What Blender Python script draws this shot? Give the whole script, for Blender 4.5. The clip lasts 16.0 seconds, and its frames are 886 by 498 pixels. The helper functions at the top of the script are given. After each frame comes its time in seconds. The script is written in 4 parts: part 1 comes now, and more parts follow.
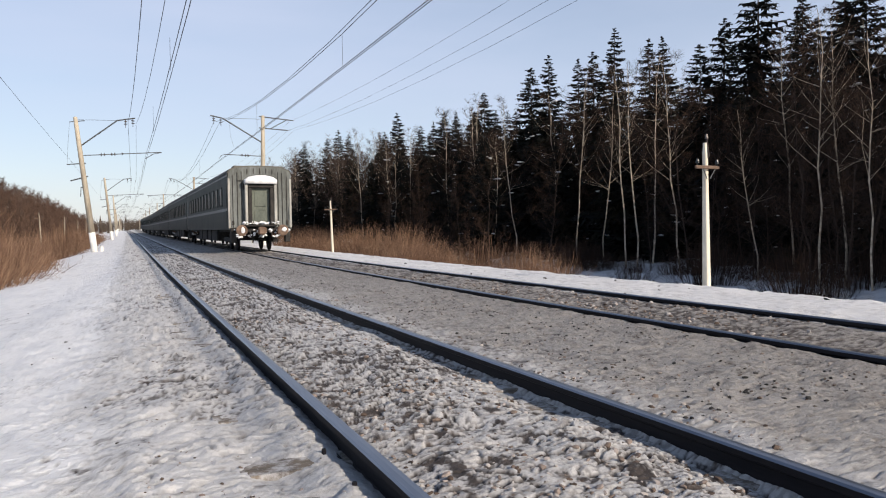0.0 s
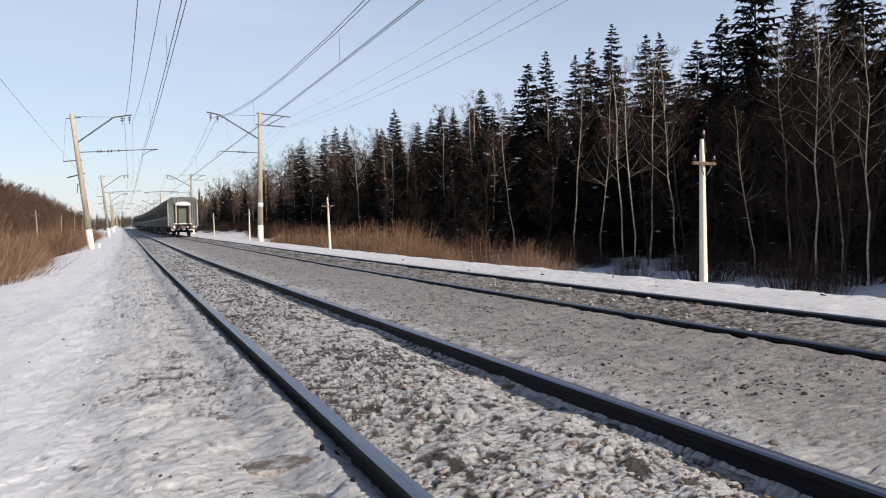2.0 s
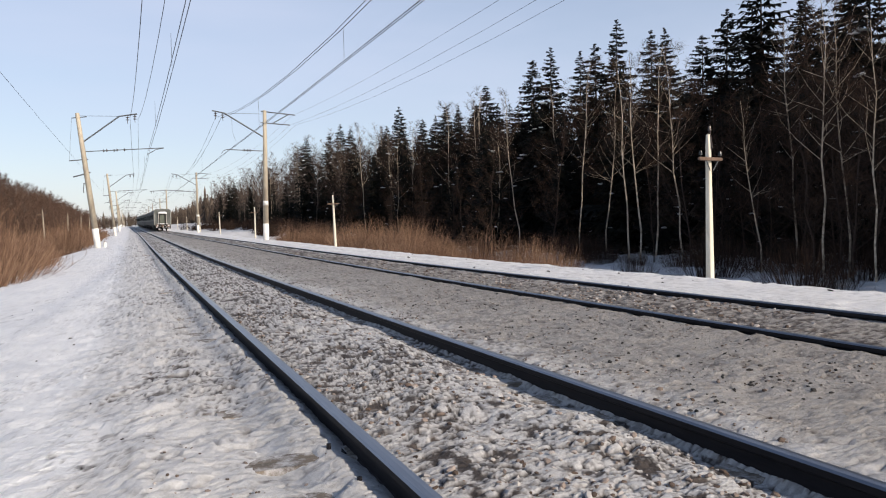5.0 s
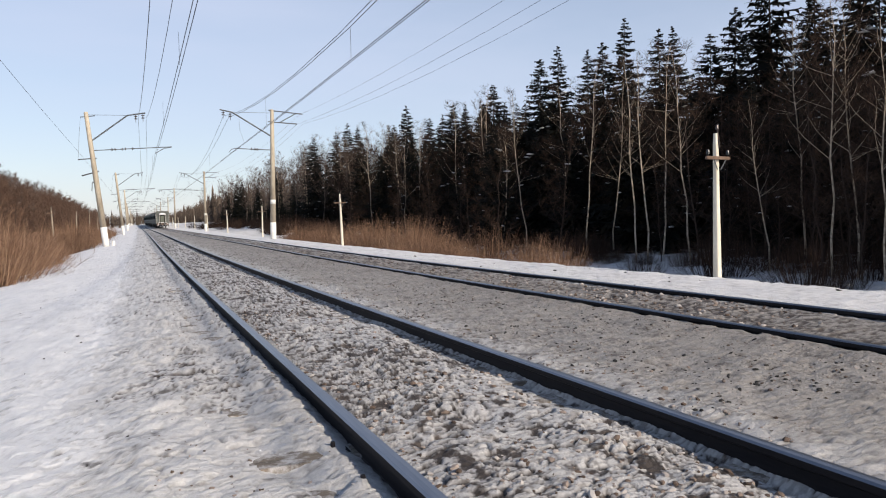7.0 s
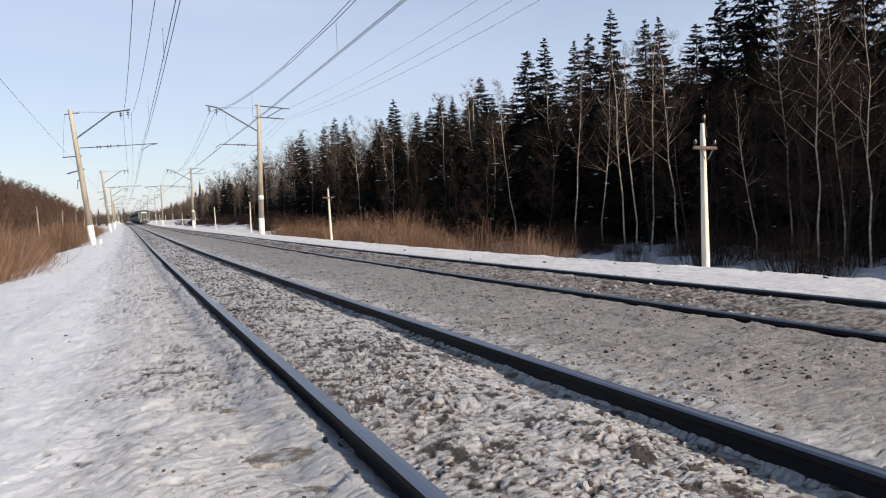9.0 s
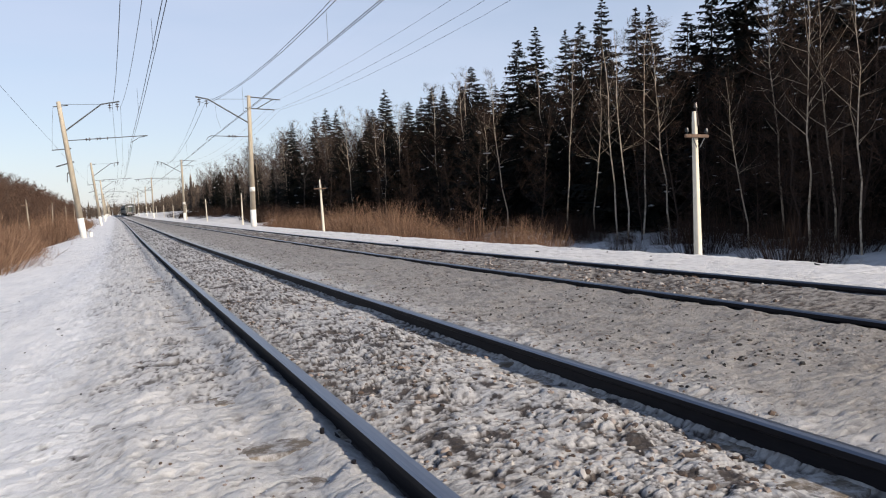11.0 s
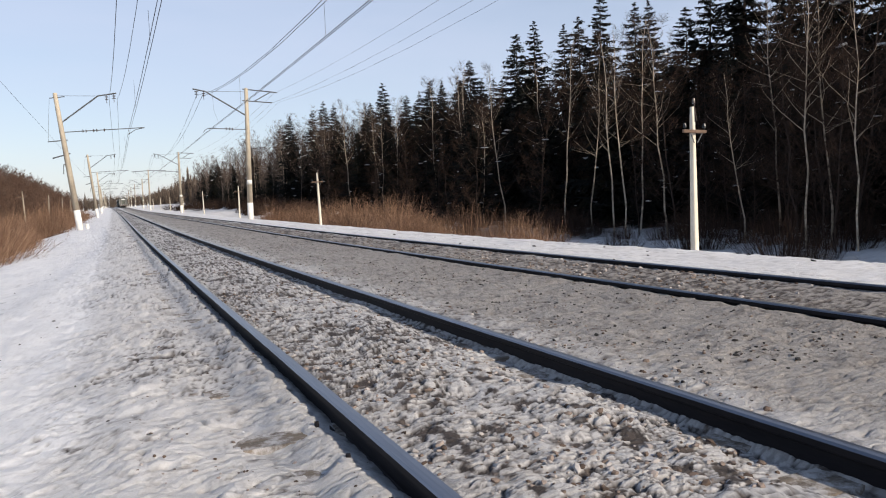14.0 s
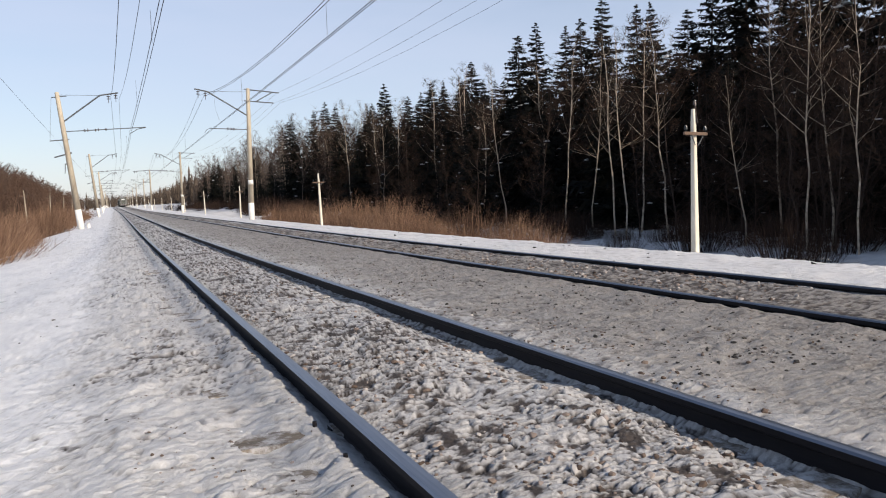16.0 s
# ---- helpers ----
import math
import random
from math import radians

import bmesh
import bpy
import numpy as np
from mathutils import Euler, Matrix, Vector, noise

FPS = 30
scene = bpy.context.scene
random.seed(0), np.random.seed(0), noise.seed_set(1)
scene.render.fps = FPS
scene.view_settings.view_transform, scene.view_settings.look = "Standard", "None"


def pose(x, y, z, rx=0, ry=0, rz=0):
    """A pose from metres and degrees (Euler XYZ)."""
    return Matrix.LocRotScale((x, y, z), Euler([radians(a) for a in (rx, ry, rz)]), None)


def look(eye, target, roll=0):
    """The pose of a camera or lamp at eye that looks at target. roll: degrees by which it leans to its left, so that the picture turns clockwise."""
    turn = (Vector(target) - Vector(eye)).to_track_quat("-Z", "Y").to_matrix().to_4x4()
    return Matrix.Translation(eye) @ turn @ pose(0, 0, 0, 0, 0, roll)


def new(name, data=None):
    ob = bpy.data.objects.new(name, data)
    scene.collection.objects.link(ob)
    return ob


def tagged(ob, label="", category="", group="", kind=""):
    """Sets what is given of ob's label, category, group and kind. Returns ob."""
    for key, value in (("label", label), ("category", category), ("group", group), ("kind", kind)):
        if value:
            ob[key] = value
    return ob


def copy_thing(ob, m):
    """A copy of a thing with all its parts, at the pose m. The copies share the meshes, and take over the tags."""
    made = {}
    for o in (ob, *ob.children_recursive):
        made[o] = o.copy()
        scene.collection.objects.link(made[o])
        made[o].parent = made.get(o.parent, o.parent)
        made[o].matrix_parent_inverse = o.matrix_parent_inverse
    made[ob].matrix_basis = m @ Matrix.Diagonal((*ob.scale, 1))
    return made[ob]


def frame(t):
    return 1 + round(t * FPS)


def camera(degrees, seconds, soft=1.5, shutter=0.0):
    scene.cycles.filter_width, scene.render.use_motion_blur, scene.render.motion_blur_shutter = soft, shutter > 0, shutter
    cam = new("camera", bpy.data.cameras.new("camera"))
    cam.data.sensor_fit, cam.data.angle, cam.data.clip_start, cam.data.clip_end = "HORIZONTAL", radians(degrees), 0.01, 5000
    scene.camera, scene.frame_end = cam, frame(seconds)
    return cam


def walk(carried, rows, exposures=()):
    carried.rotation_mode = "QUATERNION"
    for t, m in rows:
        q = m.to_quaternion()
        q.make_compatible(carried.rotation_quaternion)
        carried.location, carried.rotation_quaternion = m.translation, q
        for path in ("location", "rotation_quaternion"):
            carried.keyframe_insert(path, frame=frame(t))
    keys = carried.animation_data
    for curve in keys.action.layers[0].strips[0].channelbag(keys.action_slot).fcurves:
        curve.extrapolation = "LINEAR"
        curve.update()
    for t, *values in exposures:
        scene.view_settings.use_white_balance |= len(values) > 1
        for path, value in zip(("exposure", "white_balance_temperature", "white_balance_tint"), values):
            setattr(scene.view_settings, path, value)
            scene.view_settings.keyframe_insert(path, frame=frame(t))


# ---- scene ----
# ---- camera ----
cam = camera(61.72, 16.0, soft=1.1)
PATH = [
    (0.0, -0.013, -0.002, 1.000, -23.02, -1.41, 0.97), (0.5, -0.010, -0.002, 1.000, -23.13, -1.52, 0.94),
    (1.0, -0.008, -0.009, 1.002, -23.45, -1.76, 1.17), (1.5, -0.012, -0.004, 1.001, -23.39, -1.60, 1.10),
    (2.0, -0.016, -0.008, 1.002, -23.22, -1.69, 1.06), (2.5, -0.020, -0.002, 1.001, -23.03, -1.66, 0.81),
    (3.0, -0.017, 0.003, 1.002, -23.17, -1.97, 0.77), (3.5, -0.016, 0.010, 1.000, -23.32, -2.10, 0.75),
    (4.0, -0.019, 0.012, 1.001, -23.23, -2.02, 0.91), (6.5, 0.001, -0.001, 1.005, -22.41, -1.87, 1.74),
    (7.0, 0.001, 0.002, 1.000, -22.27, -1.96, 1.29), (7.5, 0.001, 0.004, 0.998, -22.67, -2.11, 1.55),
    (8.0, 0.002, 0.009, 1.002, -22.96, -2.32, 1.84), (10.5, -0.005, 0.016, 0.998, -23.49, -2.95, 2.39),
    (11.0, -0.009, 0.023, 0.999, -23.74, -3.28, 2.53), (11.5, -0.010, 0.026, 1.000, -23.37, -3.47, 2.78),
    (12.0, -0.006, 0.028, 1.001, -23.72, -4.09, 2.81), (12.5, -0.003, 0.028, 0.999, -23.51, -4.08, 2.62),
    (13.0, 0.002, 0.035, 1.000, -23.55, -3.98, 2.21), (13.5, 0.000, 0.032, 0.998, -23.80, -3.58, 1.91),
    (14.0, 0.001, 0.031, 0.996, -23.94, -3.74, 2.19), (14.5, 0.001, 0.022, 0.998, -24.16, -3.64, 2.16),
    (15.0, 0.006, 0.026, 0.997, -24.12, -3.81, 2.04), (15.5, -0.000, 0.023, 0.995, -23.99, -3.63, 2.14),
    (16.0, 0.010, 0.024, 0.993, -23.85, -3.65, 1.91),
]
walk(cam, [(t, pose(x, y, z, 90 + p, r, w)) for t, x, y, z, w, p, r in PATH], exposures=[(0.0, 0.06, 6500, 12), (16.0, 0.06, 6500, 12)])

# ---- world and sun ----
SUN_ELEV, SUN_BEARING = 28.0, 151.0      # degrees; bearing from the track's direction to the right
world = bpy.data.worlds.new("sky")
scene.world = world
world.use_nodes = True
wn = world.node_tree
sky = wn.nodes.new("ShaderNodeTexSky")
sky.sky_type, sky.sun_disc = "NISHITA", False
sky.sun_elevation, sky.sun_rotation = radians(SUN_ELEV), radians(SUN_BEARING)
sky.air_density, sky.dust_density, sky.ozone_density = 1.1, 0.6, 2.0
veil = wn.nodes.new("ShaderNodeMix")          # thin high cloud over the blue
veil.data_type, veil.inputs[7].default_value = "RGBA", (5.35, 5.85, 7.2, 1)
tcw, wmap, streak = wn.nodes.new("ShaderNodeTexCoord"), wn.nodes.new("ShaderNodeMapping"), wn.nodes.new("ShaderNodeTexNoise")
wmap.inputs["Scale"].default_value, wmap.inputs["Rotation"].default_value = (1.0, 2.2, 5.0), (0.2, 0.3, 0.5)
streak.inputs["Scale"].default_value, streak.inputs["Detail"].default_value = 1.6, 5.0
level = wn.nodes.new("ShaderNodeMapRange")
level.inputs[1].default_value, level.inputs[2].default_value, level.inputs[3].default_value, level.inputs[4].default_value = 0.3, 0.75, 0.42, 0.72
wn.links.new(tcw.outputs["Generated"], wmap.inputs[0])
wn.links.new(wmap.outputs[0], streak.inputs["Vector"])
wn.links.new(streak.outputs["Fac"], level.inputs[0])
rise_z, fade, thin = wn.nodes.new("ShaderNodeSeparateXYZ"), wn.nodes.new("ShaderNodeMapRange"), wn.nodes.new("ShaderNodeMath")
fade.interpolation_type = "SMOOTHSTEP"        # the veil thins out towards the zenith
fade.inputs[1].default_value, fade.inputs[2].default_value, fade.inputs[3].default_value, fade.inputs[4].default_value = 0.2, 0.75, 1.0, 0.12
thin.operation = "MULTIPLY"
wn.links.new(tcw.outputs["Generated"], rise_z.inputs[0])
wn.links.new(rise_z.outputs["Z"], fade.inputs[0])
wn.links.new(level.outputs[0], thin.inputs[0])
wn.links.new(fade.outputs[0], thin.inputs[1])
wn.links.new(thin.outputs[0], veil.inputs[0])
wn.links.new(sky.outputs[0], veil.inputs[6])
wn.links.new(veil.outputs[2], wn.nodes["Background"].inputs[0])
wn.nodes["Background"].inputs[1].default_value = 0.125
sun = new("sun", bpy.data.lights.new("sun", "SUN"))
sun.data.energy, sun.data.angle, sun.data.color = 5.0, radians(0.6), (1.0, 0.88, 0.72)
sb, se = radians(SUN_BEARING), radians(SUN_ELEV)
sun.matrix_world = look((0, 0, 0), (-math.sin(sb) * math.cos(se), -math.cos(sb) * math.cos(se), -math.sin(se)))


# ---- materials ----
def material(name, rough=0.8, metal=0.0):
    m = bpy.data.materials.new(name)
    m.use_nodes = True
    b = m.node_tree.nodes["Principled BSDF"]
    b.inputs["Roughness"].default_value, b.inputs["Metallic"].default_value = rough, metal
    return m, m.node_tree, b


def node(nt, kind, **inputs):
    n = nt.nodes.new("ShaderNode" + kind)
    for k, v in inputs.items():
        n.inputs[k.replace("_", " ")].default_value = v
    return n


def ramp(nt, fac, stops):
    r = nt.nodes.new("ShaderNodeValToRGB")
    e = r.color_ramp.elements
    while len(e) < len(stops):
        e.new(0.5)
    for el, (p, c) in zip(e, stops):
        el.position, el.color = p, (*c, 1)
    nt.links.new(fac, r.inputs[0])
    return r


def mix(nt, fac, a, b, kind="MIX"):
    m = nt.nodes.new("ShaderNodeMix")
    m.data_type, m.blend_type = "RGBA", kind
    for sock, v in ((m.inputs[0], fac), (m.inputs[6], a), (m.inputs[7], b)):
        if isinstance(v, tuple):
            sock.default_value = (*v, 1)
        elif isinstance(v, (int, float)):
            sock.default_value = v
        else:
            nt.links.new(v, sock)
    return m.outputs[2]


def maths(nt, op, a, b=0.0, clamp=False):
    m = nt.nodes.new("ShaderNodeMath")
    m.operation, m.use_clamp = op, clamp
    for sock, v in ((m.inputs[0], a), (m.inputs[1], b)):
        if isinstance(v, (int, float)):
            sock.default_value = v
        else:
            nt.links.new(v, sock)
    return m.outputs[0]


def coords(nt, scale=(1, 1, 1)):
    tc = nt.nodes.new("ShaderNodeTexCoord")
    mp = nt.nodes.new("ShaderNodeMapping")
    mp.inputs["Scale"].default_value = scale
    nt.links.new(tc.outputs["Object"], mp.inputs[0])
    return mp.outputs[0]


def noise_tex(nt, vec, scale, detail=4.0, rough=0.6):
    n = node(nt, "TexNoise", Scale=scale, Detail=detail, Roughness=rough)
    nt.links.new(vec, n.inputs["Vector"])
    return n.outputs["Fac"]


def bump(nt, b, height, strength, dist):
    n = node(nt, "Bump", Strength=strength, Distance=dist)
    nt.links.new(height, n.inputs["Height"])
    nt.links.new(n.outputs[0], b.inputs["Normal"])


def worn(name, dark, light, scale=3.0, rough=0.8, metal=0.0, stretch=(1, 1, 1), relief=0.3, dist=0.01, vary=0.0, gloss=0.3):
    """A surface of two tones, mottled at two sizes, with fine relief; vary: tone by object."""
    m, nt, b = material(name, rough, metal)
    b.inputs["Specular IOR Level"].default_value = gloss
    v = coords(nt, stretch)
    big, fine = noise_tex(nt, v, scale, 3), noise_tex(nt, v, scale * 9, 5, 0.7)
    f = maths(nt, "ADD", maths(nt, "MULTIPLY", big, 0.6), maths(nt, "MULTIPLY", fine, 0.4))
    col = ramp(nt, f, [(0.36, dark), (0.64, light)]).outputs[0]
    if vary:
        info = nt.nodes.new("ShaderNodeObjectInfo")
        k = maths(nt, "ADD", maths(nt, "MULTIPLY", info.outputs["Random"], vary * 2), 1 - vary)
        grey = nt.nodes.new("ShaderNodeCombineColor")
        for s in range(3):
            nt.links.new(k, grey.inputs[s])
        col = mix(nt, 1.0, col, grey.outputs[0], "MULTIPLY")
    nt.links.new(col, b.inputs["Base Color"])
    bump(nt, b, fine, relief, dist)
    return m


def islands(name, stops, rough=0.9, translucent=False):
    """Every loose piece of the mesh has its own tone."""
    m, nt, b = material(name, rough)
    geo = nt.nodes.new("ShaderNodeNewGeometry")
    info = nt.nodes.new("ShaderNodeObjectInfo")
    f = maths(nt, "ADD", maths(nt, "MULTIPLY", geo.outputs["Random Per Island"], 0.75), maths(nt, "MULTIPLY", info.outputs["Random"], 0.25))
    nt.links.new(ramp(nt, f, stops).outputs[0], b.inputs["Base Color"])
    b.inputs["Specular IOR Level"].default_value = 0.15
    return m


def snowy_ground():
    """Snow, trodden grey snow, dirty ballast and verge, in strips along the line."""
    m, nt, b = material("snowy_ground", 0.85)
    v = coords(nt)
    sep = nt.nodes.new("ShaderNodeSeparateXYZ")
    nt.links.new(v, sep.inputs[0])
    wob = maths(nt, "MULTIPLY", maths(nt, "SUBTRACT", noise_tex(nt, v, 1.2, 5, 0.65), 0.5), 0.9)
    x = maths(nt, "ADD", sep.outputs["X"], wob)
    pos = maths(nt, "DIVIDE", maths(nt, "ADD", x, 4.0), 20.0, True)
    at = lambda X: (X + 4.0) / 20.0
    # how dirty each strip is
    dirt = ramp(nt, pos, [(at(-0.5), (0.02,) * 3), (at(-0.3), (0.27,) * 3), (at(0.1), (0.36,) * 3), (at(0.7), (0.47,) * 3), (at(1.1), (0.54,) * 3), (at(2.3), (0.46,) * 3),
                          (at(2.75), (0.55,) * 3), (at(3.1), (0.84,) * 3), (at(4.3), (0.9,) * 3), (at(5.0), (0.95,) * 3), (at(6.3), (0.92,) * 3),
                          (at(6.8), (0.2,) * 3), (at(10.8), (0.14,) * 3), (at(12.0), (0.3,) * 3)]).outputs[0]
    speck = noise_tex(nt, v, 28.0, 6, 0.78)
    grain = noise_tex(nt, v, 75.0, 4, 0.7)
    patch = noise_tex(nt, coords(nt, (1, 0.45, 1)), 2.2, 5, 0.6)
    f = maths(nt, "ADD", maths(nt, "MULTIPLY", speck, 0.85), maths(nt, "MULTIPLY", patch, 0.15))
    cover = maths(nt, "MULTIPLY", maths(nt, "SUBTRACT", maths(nt, "ADD", maths(nt, "MULTIPLY", dirt, 0.2), f), 0.73), 9.0, True)
    # Attribute darkens the gaps between lumps: bare soil, and their shade put into colour.
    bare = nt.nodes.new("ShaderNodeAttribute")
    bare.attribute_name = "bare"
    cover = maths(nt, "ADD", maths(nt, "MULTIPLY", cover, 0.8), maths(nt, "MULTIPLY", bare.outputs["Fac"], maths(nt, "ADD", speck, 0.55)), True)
    ledge = noise_tex(nt, coords(nt, (0.55, 1.5, 1)), 16.0, 5, 0.7)
    split = noise_tex(nt, coords(nt, (0.6, 1.4, 1)), 7.0, 6, 0.75)
    line = lambda n, w: maths(nt, "SUBTRACT", 1.0, maths(nt, "DIVIDE", maths(nt, "ABSOLUTE", maths(nt, "SUBTRACT", n, 0.5)), w), True)
    some = maths(nt, "MULTIPLY", maths(nt, "SUBTRACT", maths(nt, "ADD", patch, maths(nt, "MULTIPLY", dirt, 0.35)), 0.6), 6.0, True)
    # Crack lines, tinted dark so that the shade in them is in the colour.
    crack = maths(nt, "MULTIPLY", maths(nt, "ADD", line(ledge, 0.016), line(split, 0.01), True), maths(nt, "MULTIPLY", some, maths(nt, "MULTIPLY", dirt, 4.0, True)))
    cover = maths(nt, "MAXIMUM", cover, maths(nt, "MULTIPLY", crack, 0.3))
    soil_and_shade = ramp(nt, noise_tex(nt, v, 11.0, 5, 0.7), [(0.3, (0.018, 0.015, 0.015)), (0.55, (0.06, 0.048, 0.043)), (0.75, (0.2, 0.16, 0.13))]).outputs[0]
    white = ramp(nt, patch, [(0.3, (0.72, 0.73, 0.75)), (0.7, (0.86, 0.86, 0.86))]).outputs[0]
    tone = maths(nt, "ADD", maths(nt, "MULTIPLY", dirt, 0.9), maths(nt, "MULTIPLY", maths(nt, "SUBTRACT", grain, 0.5), 0.5), True)
    grey = mix(nt, tone, white, (0.23, 0.204, 0.174))
    nt.links.new(mix(nt, cover, grey, soil_and_shade), b.inputs["Base Color"])
    h = maths(nt, "ADD", maths(nt, "ADD", maths(nt, "MULTIPLY", speck, 1.1), maths(nt, "MULTIPLY", grain, 0.6)), maths(nt, "SUBTRACT", maths(nt, "MULTIPLY", ledge, 1.3), maths(nt, "MULTIPLY", crack, 0.5)))
    bump(nt, b, h, 0.6, 0.036)
    return m


M_GROUND = snowy_ground()
M_SNOW = worn("snow", (0.6, 0.61, 0.63), (0.84, 0.85, 0.86), 4, 0.7, relief=0.4)
M_RAIL = worn("rail_steel", (0.008, 0.008, 0.011), (0.022, 0.02, 0.022), 6, 0.6, 0.0, (1, 0.1, 1), gloss=0.12)
M_RAILTOP = worn("polished_rail_head", (0.16, 0.17, 0.2), (0.26, 0.27, 0.3), 5, 0.3, 0.9, (1, 0.05, 1), 0.05)
def frosted_sleeper():
    m, nt, b = material("frosted_sleeper", 0.9)
    v = coords(nt)
    geo = nt.nodes.new("ShaderNodeNewGeometry")
    wood = ramp(nt, noise_tex(nt, coords(nt, (0.3, 2, 1)), 14, 4, 0.6), [(0.35, (0.085, 0.07, 0.056)), (0.65, (0.2, 0.165, 0.128))]).outputs[0]
    frost = ramp(nt, noise_tex(nt, geo.outputs["Position"], 9.0, 6, 0.75), [(0.44, (0.0,) * 3), (0.62, (0.9,) * 3)]).outputs[0]
    nt.links.new(mix(nt, frost, wood, (0.5, 0.49, 0.48)), b.inputs["Base Color"])
    bump(nt, b, noise_tex(nt, v, 40.0, 4, 0.7), 0.5, 0.01)
    return m


M_SLEEPER = frosted_sleeper()
M_STONE = islands("ballast_stone", [(0.0, (0.025, 0.02, 0.018)), (0.35, (0.12, 0.088, 0.07)), (0.6, (0.27, 0.22, 0.19)), (0.8, (0.38, 0.35, 0.33)), (1.0, (0.48, 0.46, 0.44))], 0.9)
M_CONCRETE = worn("weathered_concrete", (0.27, 0.23, 0.18), (0.52, 0.46, 0.36), 1.6, 0.9, stretch=(1, 1, 0.25), vary=0.12)
M_WHITEWASH = worn("whitewash", (0.62, 0.6, 0.56), (0.85, 0.84, 0.8), 3, 0.9)
M_PALE_POST = worn("pale_concrete", (0.55, 0.5, 0.4), (0.78, 0.73, 0.62), 2, 0.85, stretch=(1, 1, 0.3))
M_STEEL = worn("galvanised_steel", (0.06, 0.065, 0.07), (0.17, 0.18, 0.19), 5, 0.6, 0.5)
M_GLASS_INS = worn("insulator", (0.04, 0.03, 0.03), (0.1, 0.08, 0.07), 8, 0.25)
M_WIRE = worn("wire", (0.03, 0.032, 0.04), (0.07, 0.07, 0.08), 8, 0.6, 0.3)
M_CAR = worn("carriage_paint", (0.02, 0.03, 0.03), (0.05, 0.064, 0.06), 1.2, 0.55, stretch=(1, 1, 0.35), vary=0.1, gloss=0.2)
M_CAR_END = worn("dusty_carriage_end", (0.075, 0.078, 0.07), (0.19, 0.205, 0.2), 1.4, 0.75, stretch=(1.5, 1, 0.3))
M_ROOF = worn("sooty_roof", (0.07, 0.068, 0.06), (0.16, 0.15, 0.13), 1.2, 0.8, stretch=(1, 0.4, 1))
M_BUFFER = worn("rusty_brown", (0.08, 0.05, 0.035), (0.22, 0.15, 0.11), 4, 0.8)
M_BAND = worn("faded_grey_stripe", (0.16, 0.17, 0.165), (0.27, 0.28, 0.27), 2, 0.6)
M_RIM = worn("pale_worn_rim", (0.2, 0.2, 0.19), (0.44, 0.43, 0.39), 2.5, 0.6, stretch=(1, 1, 0.4))
M_DARK = worn("grimy_black", (0.012, 0.012, 0.013), (0.05, 0.045, 0.04), 4, 0.8)
M_DOOR = worn("dusty_door", (0.075, 0.088, 0.075), (0.15, 0.165, 0.135), 2, 0.7, stretch=(1, 1, 0.4))
M_PANE = worn("dark_pane", (0.012, 0.015, 0.018), (0.03, 0.036, 0.04), 2, 0.3, gloss=0.25)
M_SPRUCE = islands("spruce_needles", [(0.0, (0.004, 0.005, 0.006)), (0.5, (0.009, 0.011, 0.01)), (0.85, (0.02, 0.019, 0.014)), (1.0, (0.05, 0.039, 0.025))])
M_BARK = worn("dark_bark", (0.018, 0.012, 0.01), (0.06, 0.042, 0.032), 6, 0.95, stretch=(1, 1, 0.3))
M_GREYBARK = worn("grey_bark", (0.05, 0.04, 0.034), (0.2, 0.165, 0.135), 4, 0.95, stretch=(1, 1, 0.4), vary=0.3)
M_BIRCH = worn("birch_bark", (0.16, 0.125, 0.09), (0.62, 0.52, 0.4), 3, 0.8, stretch=(1, 1, 2.0), vary=0.25)
M_TWIG = islands("bare_twig", [(0.0, (0.008, 0.005, 0.004)), (0.6, (0.03, 0.018, 0.013)), (1.0, (0.1, 0.064, 0.045))])
M_GREYTWIG = islands("grey_brown_twig", [(0.0, (0.03, 0.021, 0.018)), (0.6, (0.075, 0.053, 0.043)), (1.0, (0.17, 0.125, 0.1))])
M_RUSSET = islands("russet_twig", [(0.0, (0.04, 0.024, 0.018)), (0.6, (0.1, 0.06, 0.042)), (1.0, (0.2, 0.13, 0.09))])
M_WILLOW = islands("russet_willow_stem", [(0.0, (0.065, 0.036, 0.026)), (0.5, (0.16, 0.094, 0.062)), (1.0, (0.33, 0.215, 0.14))])
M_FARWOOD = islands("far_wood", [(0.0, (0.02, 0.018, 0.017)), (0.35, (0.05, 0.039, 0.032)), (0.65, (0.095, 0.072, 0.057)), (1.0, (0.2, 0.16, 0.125))])


